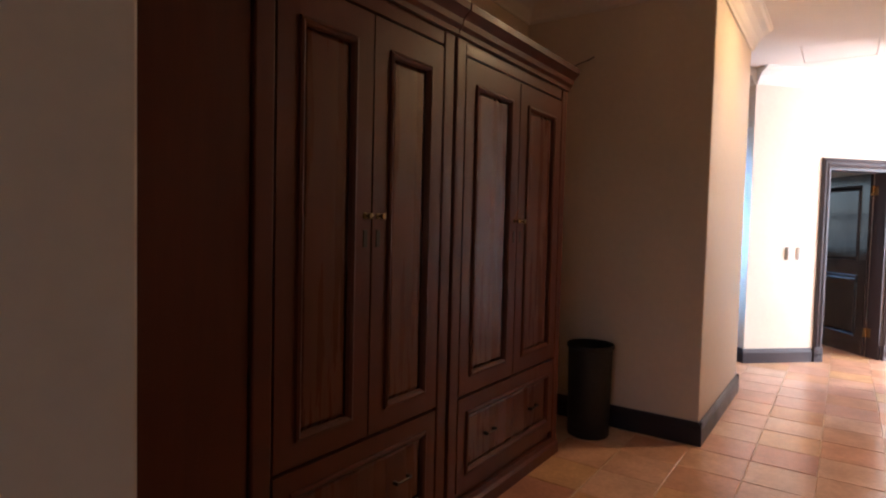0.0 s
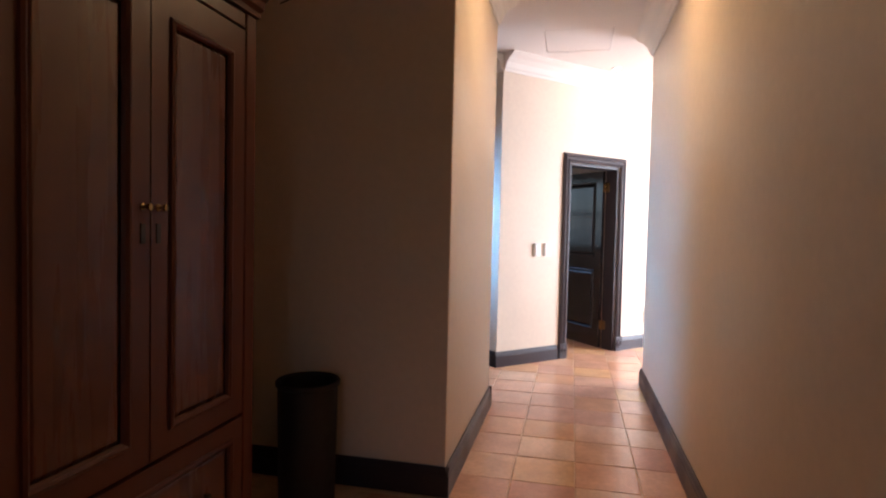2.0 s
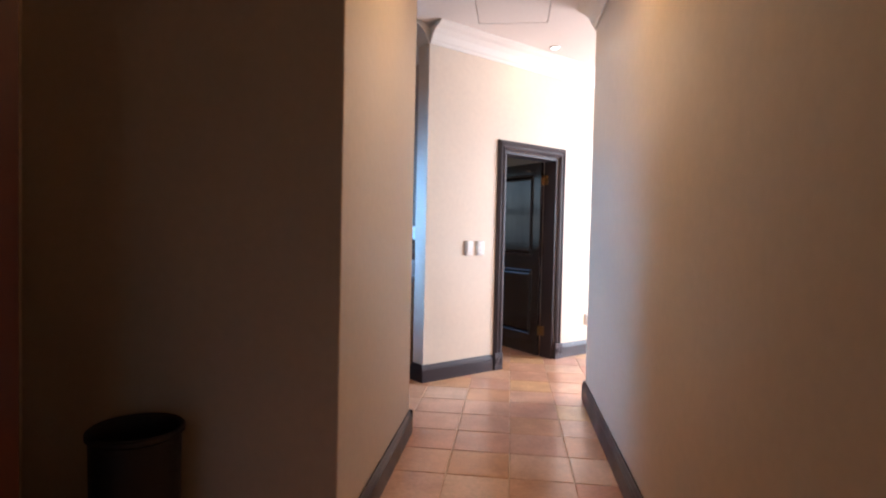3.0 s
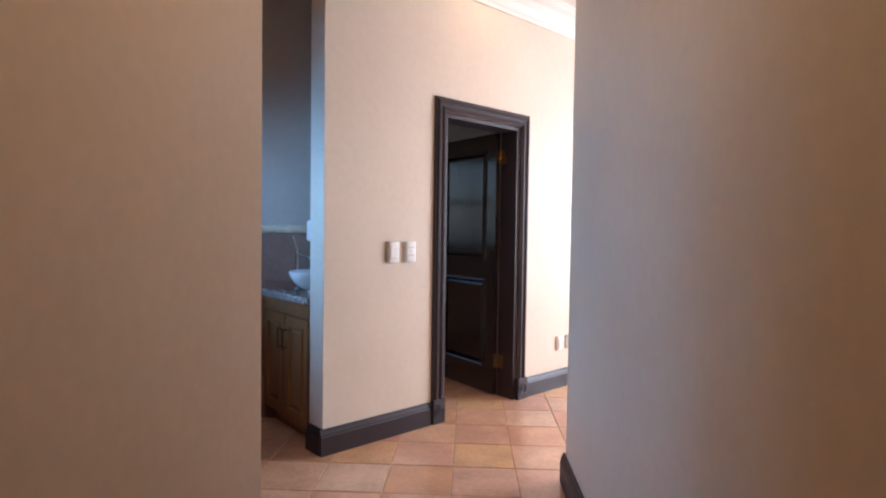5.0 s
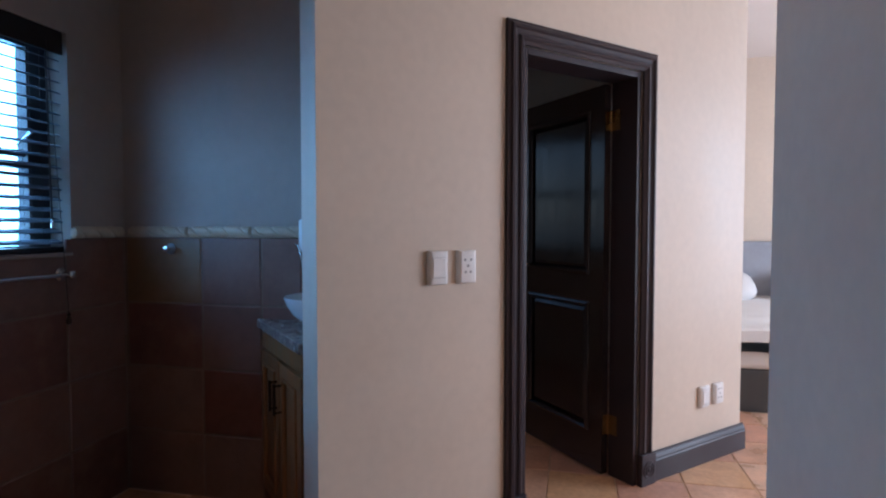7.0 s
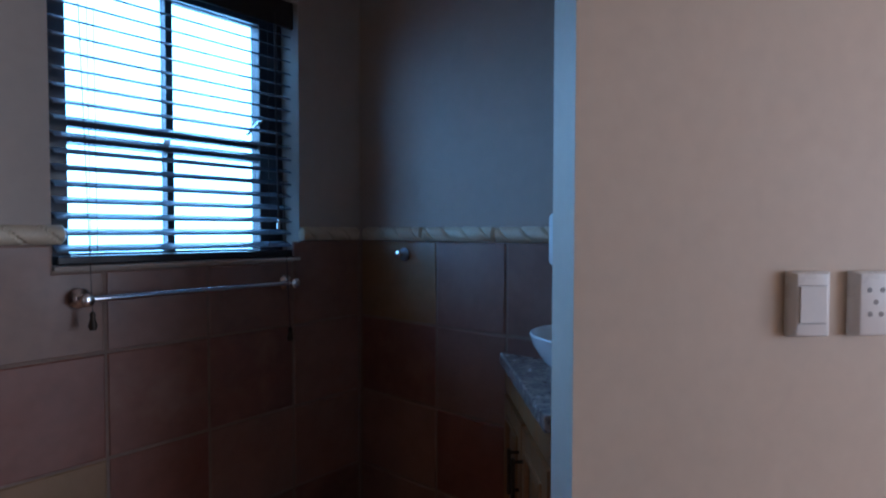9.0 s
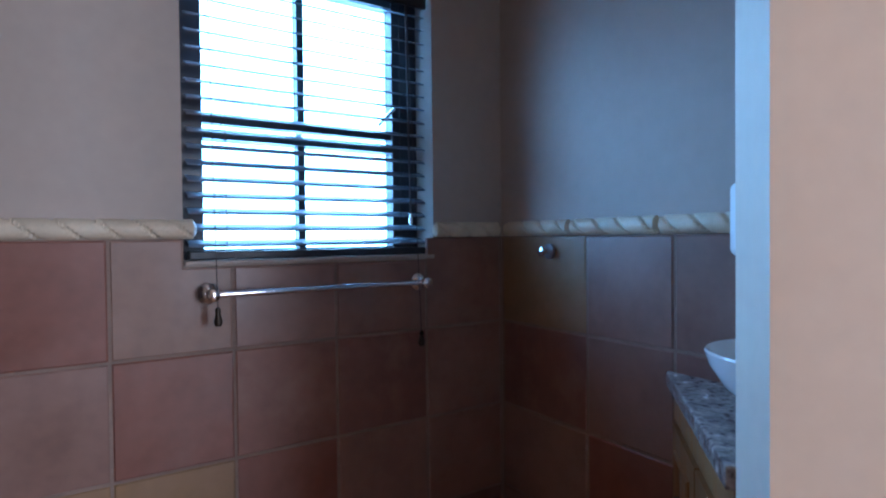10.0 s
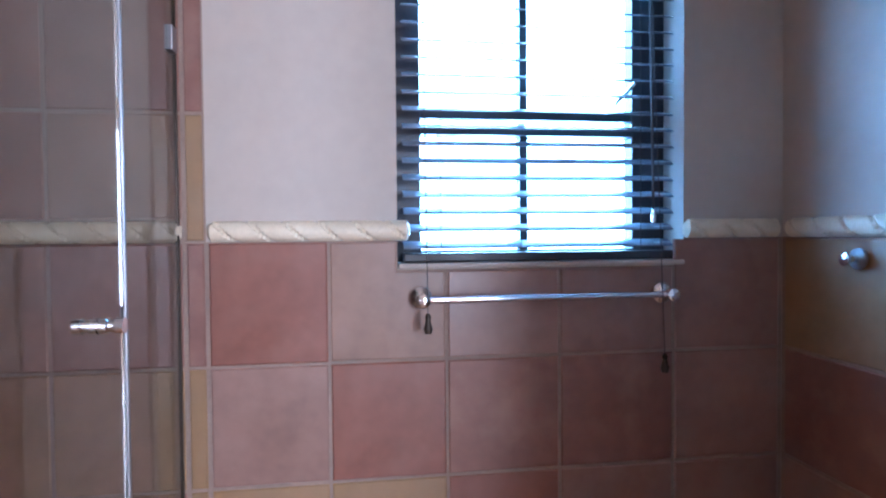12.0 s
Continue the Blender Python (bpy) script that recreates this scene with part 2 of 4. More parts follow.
# ---- large structure ----
structure("wall_corridor_left", rounded(prism([(-1.9, NIB), (LX, NIB), (LX, LEND), (LX - 0.15, LEND), (LX - 0.15, NIB + 0.15), (-1.9, NIB + 0.15)], 0, H), 0.006), PLASTER, "cream plastered corridor wall turning into the wardrobe alcove", "wall")
structure("wall_alcove_back", boxes((-1.9, -1.75, NEAR + 0.003, NIB - 0.003, 0, H)), PLASTER, "cream plastered wall behind the wardrobes", "wall")
structure("wall_near_left", boxes((-1.9, LX, -9.0, NEAR, 0, H), bevel=0.006), PLASTER, "cream plastered wall beside the wardrobe alcove", "wall")
structure("wall_corridor_right", boxes((RX, RX + 0.15, -9.0, REND, 0, H), bevel=0.006), PLASTER, "long cream plastered corridor wall", "wall")
# Unseen end wall; its opening is made up for the rear lamp.
structure("wall_back", boxes((-1.9, -0.28, -9.15, -9.003, 0, H), (0.56, 0.9, -9.15, -9.003, 0, H), (-0.28, 0.56, -9.15, -9.003, 2.35, H), (-0.28, 0.56, -9.15, -9.003, 0, 0.25)), PLASTER, "cream plastered unseen wall with an added light opening at the corridor's start", "wall")

bm = prism([diag(D0), diag(O0), diag(O0, DT), diag(D0, DT)], 0, H)
prism([diag(O1), diag(D1), diag(D1, DT), diag(O1, DT)], 0, H, bm)
prism([diag(O0), diag(O1), diag(O1, DT), diag(O0, DT)], OZ, H, bm)
bmesh.ops.remove_doubles(bm, verts=bm.verts, dist=1e-4)
structure("wall_slanting", bm, PLASTER, "cream plastered slanting wall with a doorway", "wall")

T = 0.24
structure("wall_bath_window", boxes((WX - T, WX, -2.75, W0, 0, H), (WX - T, WX, W1, KY + 0.15, 0, H), (WX - T, WX, W0, W1, 0, WZ0), (WX - T, WX, W0, W1, WZ1, H)), BATH_PLASTER, "plastered bathroom wall, toned darker for shade, with a window opening", "wall")
structure("wall_bath_hook", boxes((WX, -0.13, KY, KY + 0.15, 0, H)), BATH_PLASTER, "plastered bathroom wall, toned darker for shade, above terracotta tiles", "wall")
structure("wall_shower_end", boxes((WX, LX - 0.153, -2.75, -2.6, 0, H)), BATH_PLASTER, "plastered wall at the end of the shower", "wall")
structure("wall_spare_room_west", boxes((WX - T, WX - T + 0.15, KY + 0.153, 0.8, 0, H), (WX - T, WX - T + 0.15, 1.9, 4.0, 0, H), (WX - T, WX - T + 0.15, 0.8, 1.9, 0, 1.05), (WX - T, WX - T + 0.15, 0.8, 1.9, 2.15, H)), PLASTER, "plastered wall of the dark room with a window", "wall")
structure("wall_north", boxes((WX - T, 5.2, 4.0, 4.15, 0, H)), PLASTER, "plastered end wall of the rooms", "wall")
structure("wall_between_rooms", boxes((0.92, 1.05, 1.31, 3.997, 0, H)), PLASTER, "plastered wall between bedroom and dark room", "wall")
structure("wall_bedroom_south", boxes((RX + 0.153, 5.2, -1.6, -1.45, 0, H)), PLASTER, "plastered bedroom wall", "wall")
structure("wall_bedroom_east", boxes((5.0, 5.2, -1.447, 0.0, 0, H), (5.0, 5.2, 2.6, 3.997, 0, H), (5.0, 5.2, 0.0, 2.6, 0, 0.4), (5.0, 5.2, 0.0, 2.6, 2.6, H)), PLASTER, "plastered bedroom wall with a large window opening", "wall")

# ceiling with its hatch gap
HX0, HX1, HY0, HY1 = -0.165, 0.387, -1.125, -0.535
G = 0.007
structure("ceiling", boxes((-2.3, HX0 - G, -9.15, 4.15, H, H + 0.12), (HX1 + G, 5.2, -9.15, 4.15, H, H + 0.12), (HX0 - G, HX1 + G, -9.15, HY0 - G, H, H + 0.12), (HX0 - G, HX1 + G, HY1 + G, 4.15, H, H + 0.12), (HX0 - G, HX1 + G, HY0 - G, HY1 + G, H + 0.03, H + 0.12)), CEIL, "smooth white painted ceiling", "ceiling")
hatch = thing("ceiling_hatch", "white ceiling access hatch with a dark gap round it", "hatch", ((HX0 + HX1) / 2, (HY0 + HY1) / 2, H))
part("panel", boxes(((HX0 - HX1) / 2, (HX1 - HX0) / 2, (HY0 - HY1) / 2, (HY1 - HY0) / 2, 0.001, 0.03), bevel=0.002), CEIL, hatch)

COVE = [(0, 0), (0, -0.165), (0.012, -0.165), (0.016, -0.145), (0.03, -0.13), (0.05, -0.085), (0.085, -0.05), (0.125, -0.03), (0.14, -0.016), (0.15, -0.012), (0.15, 0)]


def run(name, profile, mat, label, category, lines, z):
    """Straight lengths of moulding: plan start, plan end, out direction."""
    bm = bmesh.new()
    for p, q, o in lines:
        p3, q3 = Vector((*p, z)), Vector((*q, z))
        o = Vector((*o, 0)).normalized()
        sweep(profile, p3 + o * 0.002, q3 - p3, o, (0, 0, 1), (q3 - p3).length, bm)
    return structure(name, bm, mat, label, category)


ds = Vector((R2, -R2))
run("cornice", COVE, CORNICE, "white cove cornice along the ceiling", "cornice", [
    ((LX, NIB), (LX, LEND), (1, 0)), ((-1.75, NIB), (LX, NIB), (0, -1)), ((-1.75, NEAR), (-1.75, NIB), (1, 0)),
    ((RX, -9.0), (RX, REND), (-1, 0)), (diag(D0), diag(D1), (1, -1)), (diag(D0), diag(D0, DT), (-1, -1)),
    ((LX - 0.15, LEND), (LX, LEND), (0, 1)), ((RX, REND), (RX + 0.15, REND), (0, 1)),
    ((WX, -2.6), (WX, KY), (1, 0)), ((WX, KY), (-0.2, KY), (0, -1))], H)
SKIRT = [(0, 0), (0.022, 0), (0.022, 0.105), (0.018, 0.112), (0.018, 0.118), (0.014, 0.128), (0.009, 0.136), (0.006, 0.147), (0, 0.147)]
E_ = 0.022
run("baseboard", SKIRT, DARKTRIM, "dark brown moulded wooden baseboard", "baseboard", [
    ((LX, NIB - E_), (LX, LEND), (1, 0)), ((-1.75, NIB), (LX + E_, NIB), (0, -1)), ((LX - 0.15, LEND), (LX + E_, LEND), (0, 1)),
    ((RX, -9.0), (RX, REND + E_), (-1, 0)), ((RX, REND), (RX + 0.15, REND), (0, 1)),
    (diag(D0 - E_), diag(-0.018), (1, -1)), (diag(D0), diag(D0, DT), (-1, -1)), (diag(0.96), diag(D1 + E_), (1, -1)), (diag(D1), diag(D1, DT), (1, 1)),
    ((-1.75, NEAR), (-1.75, NIB), (1, 0)), ((1.05, 1.31), (1.05, 3.99), (1, 0)), ((1.05, 4.0), (5.0, 4.0), (0, -1))], 0)

# ---- the door in the slanting wall ----
door = thing("door_1", "dark wooden panelled door standing open inwards, with moulded frame", "door", (0, 0, 0), kind="structure", turn=45)
ARCH = [(0, 0), (0.0, 0.016), (0.012, 0.020), (0.018, 0.030), (0.030, 0.032), (0.036, 0.024), (0.046, 0.018), (0.056, 0.018), (0.062, 0.026), (0.072, 0.028), (0.080, 0.020), (0.092, 0.012), (0.092, 0)]
AW = 0.092


def architrave():
    for side, x, o in (("left", O0 - AW, 1), ("right", O1 + AW, -1)):
        # mitred upright
        bm = bmesh.new()
        prof = [(o * a, b) for a, b in ARCH]
        lo = [bm.verts.new((x + a, -b - 0.001, 0.16)) for a, b in prof]
        hi = [bm.verts.new((x + a, -b - 0.001, OZ + AW - abs(a))) for a, b in prof]
        n = len(prof)
        for i in range(n):
            bm.faces.new((lo[i], lo[(i + 1) % n], hi[(i + 1) % n], hi[i]))
        bm.faces.new(lo)
        bm.faces.new(hi[::-1])
        bmesh.ops.recalc_face_normals(bm, faces=bm.faces)
        part("architrave", bm, DARKTRIM, door)
        pl = boxes((x + (0 if o > 0 else -0.104) - o * 0.006, x + (0.104 if o > 0 else 0) - o * 0.006, -0.036, -0.001, 0.0, 0.16), bevel=0.003)
        plinth = part("plinth_block", pl, DARKTRIM, door)
        cx = x + o * 0.046
        for r in (0.038, 0.022):
            ring = lathe([(r - 0.006, 0), (r - 0.004, 0.005), (r, 0.006), (r + 0.004, 0.005), (r + 0.006, 0)], 28, pose(cx, -0.036, 0.08, 90, 0, 0))
            part("rosette_ring", ring, DARKTRIM, plinth, smooth=True)
        part("rosette_boss", lathe([(0.011, 0), (0.009, 0.005), (0, 0.007)], 20, pose(cx, -0.036, 0.08, 90, 0, 0)), DARKTRIM, plinth, smooth=True)
    bm = bmesh.new()
    lo = [bm.verts.new((O0 - AW + a, -b - 0.001, OZ + AW - a)) for a, b in ARCH]
    hi = [bm.verts.new((O1 + AW - a, -b - 0.001, OZ + AW - a)) for a, b in ARCH]
    n = len(ARCH)
    for i in range(n):
        bm.faces.new((lo[i], lo[(i + 1) % n], hi[(i + 1) % n], hi[i]))
    bm.faces.new(lo)
    bm.faces.new(hi[::-1])
    bmesh.ops.recalc_face_normals(bm, faces=bm.faces)
    part("architrave", bm, DARKTRIM, door)


architrave()
for r in ((O0 + 0.001, O0 + 0.03, 0.002, DT + 0.01, 0, OZ - 0.001), (O1 - 0.03, O1 - 0.001, 0.002, DT + 0.01, 0, OZ - 0.001), (O0 + 0.031, O1 - 0.031, 0.002, DT + 0.01, OZ - 0.03, OZ - 0.001)):
    part("lining", boxes(r, bevel=0.002), DARKTRIM, door)


def panel_bm(w, h, rise=0.012, edge=0.035, depth=0.008):
    """A raised and fielded panel in the xz plane, facing -y, centred."""
    bm = bmesh.new()
    rings = []
    for k, (inset, y) in enumerate(((0, 0), (0.006, depth), (edge, -rise + depth), (edge + 0.004, -rise + depth))):
        a, b = w / 2 - inset, h / 2 - inset
        rings.append([bm.verts.new((sx * a, y, sz * b)) for sx, sz in ((-1, -1), (1, -1), (1, 1), (-1, 1))])
    for p, q in zip(rings, rings[1:]):
        for i in range(4):
            bm.faces.new((p[i], p[(i + 1) % 4], q[(i + 1) % 4], q[i]))
    bm.faces.new(rings[-1])
    bmesh.ops.recalc_face_normals(bm, faces=bm.faces)
    bmesh.ops.bevel(bm, geom=list(bm.edges), offset=0.0015, segments=1, affect="EDGES")
    return bm


def bead_frame(w, h, r=0.008, m=None):
    """A moulded bead round a panel."""
    bm = bmesh.new()
    prof = [(-0.4 * r, 0.004), (-0.2 * r, -r * 0.7), (r * 0.7, -r), (r * 1.6, -r * 0.5), (2.2 * r, 0.004)]
    rings = []
    for sx, sz in ((-1, -1), (1, -1), (1, 1), (-1, 1)):
        rings.append([bm.verts.new((sx * (w / 2 - a), b, sz * (h / 2 - a))) for a, b in prof])
    for i in range(4):
        p, q = rings[i], rings[(i + 1) % 4]
        for k in range(len(prof) - 1):
            bm.faces.new((p[k], q[k], q[k + 1], p[k + 1]))
    bmesh.ops.recalc_face_normals(bm, faces=bm.faces)
    return moved(bm, m) if m is not None else bm


def framed(w, h, t, openings):
    """A leaf in the xz plane, front at y 0, with through openings (x0, x1, z0, z1) stacked or side by side on a grid."""
    xs = sorted({0, w, *[a for o in openings for a in o[:2]]})
    zs = sorted({0, h, *[a for o in openings for a in o[2:]]})
    bm = bmesh.new()
    vs = {(i, j, k): bm.verts.new((xs[i], k * t, zs[j])) for i in range(len(xs)) for j in range(len(zs)) for k in (0, 1)}

    def solid(i, j):
        if not (0 <= i < len(xs) - 1 and 0 <= j < len(zs) - 1):
            return False
        cx, cz = (xs[i] + xs[i + 1]) / 2, (zs[j] + zs[j + 1]) / 2
        return not any(o[0] < cx < o[1] and o[2] < cz < o[3] for o in openings)

    for i in range(len(xs) - 1):
        for j in range(len(zs) - 1):
            if not solid(i, j):
                continue
            for k in (0, 1):
                q = [vs[i, j, k], vs[i + 1, j, k], vs[i + 1, j + 1, k], vs[i, j + 1, k]]
                bm.faces.new(q if k == 0 else q[::-1])
            for di, dj, a, b in ((-1, 0, (i, j), (i, j + 1)), (1, 0, (i + 1, j), (i + 1, j + 1)), (0, -1, (i, j), (i + 1, j)), (0, 1, (i, j + 1), (i + 1, j + 1))):
                if not solid(i + di, j + dj):
                    bm.faces.new((vs[(*a, 0)], vs[(*b, 0)], vs[(*b, 1)], vs[(*a, 1)]))
    bmesh.ops.delete(bm, geom=[v for v in bm.verts if not v.link_faces], context="VERTS")
    bmesh.ops.recalc_face_normals(bm, faces=bm.faces)
    return bm


# leaf, hung on the right jamb, swung inwards square to the wall; local x from hinge to lock side
LW, LH = 0.76, 2.0
leaf = framed(LW, LH, 0.04, [(0.11, LW - 0.11, 1.03, LH - 0.12), (0.11, LW - 0.11, 0.2, 0.88)])
leaf_m = pose(O1 - 0.035, DT + 0.012, 0.012, 0, 0, 84)
leaf_ob = part("door_leaf", leaf, DOORWOOD, door, "dark polished door leaf")
leaf_ob.matrix_local = leaf_m
for z0, z1 in ((1.03, LH - 0.12), (0.2, 0.88)):
    w, h = LW - 0.22, z1 - z0
    c = Vector((LW / 2, 0.02, (z0 + z1) / 2))
    p = moved(panel_bm(w, h, 0.016, 0.05, 0.006), Matrix.Translation(c))
    part("panel", p, DOORWOOD, leaf_ob)
    p = moved(panel_bm(w, h, 0.016, 0.05, 0.006), Matrix.Translation(c + Vector((0, 0.002, 0))) @ pose(0, 0, 0, 0, 0, 180))
    part("panel", p, DOORWOOD, leaf_ob)
    part("bead", bead_frame(w, h, 0.012, Matrix.Translation((LW / 2, 0.0, (z0 + z1) / 2))), DOORWOOD, leaf_ob)
    part("bead", bead_frame(w, h, 0.012, Matrix.Translation((LW / 2, 0.04, (z0 + z1) / 2)) @ pose(0, 0, 0, 0, 0, 180)), DOORWOOD, leaf_ob)
hd = boxes((LW - 0.085, LW - 0.045, 0.04, 0.046, 0.93, 1.13), bevel=0.002)
rod((LW - 0.065, 0.046, 1.06), (LW - 0.065, 0.085, 1.06), 0.009, bm=hd)
rod((LW - 0.065, 0.082, 1.06), (LW - 0.18, 0.082, 1.055), 0.009, bm=hd)
part("door_handle", hd, BRONZE, leaf_ob, "dark bronze lever handle", True)
hd = boxes((LW - 0.085, LW - 0.045, -0.006, 0.0, 0.93, 1.13), bevel=0.002)
rod((LW - 0.065, -0.006, 1.06), (LW - 0.065, -0.045, 1.06), 0.009, bm=hd)
rod((LW - 0.065, -0.042, 1.06), (LW - 0.18, -0.042, 1.055), 0.009, bm=hd)
part("door_handle", hd, BRONZE, leaf_ob, "dark bronze lever handle", True)
for z in (0.22, 1.78):
    hb = boxes((O1 - 0.034, O1 - 0.0305, DT - 0.045, DT + 0.008, z, z + 0.1), (O1 - 0.0725, O1 - 0.036, DT + 0.0085, DT + 0.0115, z, z + 0.1))
    rod((O1 - 0.036, DT + 0.011, z - 0.004), (O1 - 0.036, DT + 0.011, z + 0.104), 0.006, bm=hb)
    part("hinge", hb, BRASS, door, "brass butt hinge", True)

# ---- switches and sockets ----


def plate(name, label, category, s, z, kind, w=0.088, h=0.13):
    t = thing(name, label, category)
    t.matrix_world = diag_pose(s, z)
    bm = bmesh.new()
    a, b = w / 2, h / 2
    lo = [bm.verts.new((sx * a, -0.001, sz * b)) for sx, sz in ((-1, -1), (1, -1), (1, 1), (-1, 1))]
    mi = [bm.verts.new((sx * a, -0.014, sz * b)) for sx, sz in ((-1, -1), (1, -1), (1, 1), (-1, 1))]
    hi = [bm.verts.new((sx * (a - 0.012), -0.024, sz * (b - 0.004))) for sx, sz in ((-1, -1), (1, -1), (1, 1), (-1, 1))]
    for p, q in ((lo, mi), (mi, hi)):
        for i in range(4):
            bm.faces.new((p[i], p[(i + 1) % 4], q[(i + 1) % 4], q[i]))
    bm.faces.new(hi)
    bm.faces.new(lo[::-1])
    bmesh.ops.recalc_face_normals(bm, faces=bm.faces)
    rounded(bm, 0.0025)
    body = part("faceplate", bm, WHITE, t, smooth=True)
    if kind == "rocker":
        part("rocker", boxes((-0.028, 0.028, -0.0275, -0.022, -0.036, 0.036), bevel=0.0015), WHITE, t)
        for zz in (-0.0385, 0.0375):
            part("seam", boxes((-0.028, 0.028, -0.0246, -0.0235, zz, zz + 0.0012)), PINHOLE, body)
    else:
        for x, zz in ((-0.014, 0.028), (0.014, 0.028), (0, 0.004), (-0.012, -0.02), (0.012, -0.02)):
            bm = lathe([(0, 0), (0.0052, 0), (0.0052, 0.0006), (0, 0.0006)], 14, pose(x, -0.0242, zz, 90, 0, 0))
            part("pin_hole", bm, PINHOLE, body)
    return t


plate("light_switch", "white plastic wall switch with one wide rocker", "light switch", -0.332, 1.135, "rocker")
plate("wall_socket", "white plastic wall plate with five small holes", "wall socket", -0.199, 1.135, "holes")
plate("wall_socket", "low white plastic wall plate near the baseboard", "wall socket", 1.385, 0.365, "rocker", 0.088, 0.115)
plate("wall_socket", "low white plastic wall plate near the baseboard", "wall socket", 1.515, 0.365, "holes", 0.088, 0.115)

# ---- wardrobes ----


def wardrobe(y0, y1, label):
    """Two-door wardrobe with a drawer; local x along its front, y into it."""
    w, d = y1 - y0, 0.58
    t = thing("wardrobe", label, "wardrobe", (-1.14, y0, 0), group="built-in wardrobes in the alcove", turn=90)
    part("body", boxes((0.004, w - 0.004, 0.025, d, 0.1, 2.15), bevel=0.003), WARDROBE, t)
    part("plinth", boxes((0.004, w - 0.004, 0.02, d, 0.0, 0.1), bevel=0.004), WARDROBE, t)
    for x in (0.006, w - 0.076):
        part("stile", boxes((x, x + 0.07, 0, 0.03, 0.1, 2.15), bevel=0.006), WARDROBE, t)
    part("frieze", boxes((0.08, w - 0.08, 0.004, 0.03, 2.09, 2.15), bevel=0.004), WARDROBE, t)
    corn = [(0.05, 0), (-0.012, 0), (-0.014, 0.02), (-0.03, 0.035), (-0.034, 0.06), (-0.06, 0.085), (-0.068, 0.09), (-0.07, 0.12), (0.05, 0.12)]
    part("cornice", sweep([(-a, b) for a, b in corn], (0.0, 0.0, 2.15), (1, 0, 0), (0, -1, 0), (0, 0, 1), w), WARDROBE, t)
    part("base_moulding", sweep([(0, 0), (0.03, 0), (0.03, 0.06), (0.018, 0.075), (0.012, 0.1), (0, 0.1)], (0.0, 0.018, 0.0), (1, 0, 0), (0, -1, 0), (0, 0, 1), w), WARDROBE, t)
    inner = w - 0.16
    dw = inner / 2
    for k in (0, 1):
        x0 = 0.08 + k * dw
        z0, z1 = 0.59, 2.08
        ww, hh = dw - 0.006, z1 - z0
        dr = part("door", framed(ww, hh, 0.024, [(0.09, ww - 0.09, 0.085, hh - 0.11)]), WARDROBE, t, "mahogany panelled wardrobe door")
        dr.matrix_local = Matrix.Translation((x0 + 0.003, 0.002, z0))
        pw, ph = ww - 0.18, hh - 0.195
        c = Matrix.Translation((ww / 2, 0.012, hh / 2 - 0.0125))
        part("panel", moved(panel_bm(pw, ph, 0.012, 0.03, 0.006), c), WARDROBE_IN, dr)
        part("bead", bead_frame(pw + 0.012, ph + 0.012, 0.011, Matrix.Translation((ww / 2, 0.0, hh / 2 - 0.0125))), WARDROBE, dr)
        hx = ww - 0.03 if k == 0 else 0.03
        hz = 1.32 - z0
        hb = lathe([(0, 0), (0.012, 0), (0.012, 0.003), (0.005, 0.006), (0.005, 0.018), (0.011, 0.024), (0.011, 0.03), (0, 0.033)], 14, pose(hx, 0, hz + 0.06, 90, 0, 0))
        part("knob", hb, BRASS, dr, "small brass knob", True)
        part("key_plate", boxes((hx - 0.01, hx + 0.01, -0.003, 0.0, hz - 0.05, hz + 0.01), bevel=0.001), BRONZE, dr, "dull bronze key plate")
    dz0, dz1 = 0.15, 0.575
    dh = dz1 - dz0
    ww = inner - 0.006
    dr = part("drawer", framed(ww, dh, 0.024, [(0.075, ww - 0.075, 0.075, dh - 0.075)]), WARDROBE, t, "wide mahogany drawer front")
    dr.matrix_local = Matrix.Translation((0.083, 0.002, dz0))
    part("panel", moved(panel_bm(ww - 0.15, dh - 0.15, 0.012, 0.03, 0.006), Matrix.Translation((ww / 2, 0.012, dh / 2))), WARDROBE_IN, dr)
    part("bead", bead_frame(ww - 0.138, dh - 0.138, 0.011, Matrix.Translation((ww / 2, 0, dh / 2))), WARDROBE, dr)
    for cx in (ww * 0.27, ww * 0.73):
        feet = boxes((cx - 0.045, cx - 0.035, -0.025, 0, dh / 2 - 0.006, dh / 2 + 0.006), (cx + 0.035, cx + 0.045, -0.025, 0, dh / 2 - 0.006, dh / 2 + 0.006))
        part("pull", rod((cx - 0.04, -0.022, dh / 2), (cx + 0.04, -0.022, dh / 2), 0.005, 10, feet), BRONZE, dr, "dull bronze pull")
    return t


wardrobe(-5.105, -3.93, "tall mahogany wardrobe with panelled doors beside the bin")
left_wardrobe = wardrobe(-6.11, -5.112, "tall mahogany wardrobe with panelled doors beside the wall")

part("filler_panel", boxes((-0.645, 0.0, 0.012, 0.58, 0.0, 2.15), bevel=0.003), WARDROBE, left_wardrobe, "plain mahogany filler beside the wall")

# ---- bin ----
bin_ = thing("waste_bin", "black cylindrical waste bin standing beside the wardrobe", "waste bin", (-1.1, -3.52, 0))
prof = [(0, 0.0), (0.128, 0.0), (0.133, 0.006), (0.142, 0.57), (0.147, 0.575), (0.148, 0.59), (0.143, 0.595), (0.137, 0.59), (0.128, 0.02), (0, 0.02)]
part("body", lathe(prof, 40), BIN, bin_, smooth=True)
part("rim", lathe([(0.146, 0.572), (0.152, 0.578), (0.152, 0.594), (0.146, 0.6), (0.141, 0.594), (0.141, 0.578), (0.146, 0.572)], 40), BIN, bin_, smooth=True)

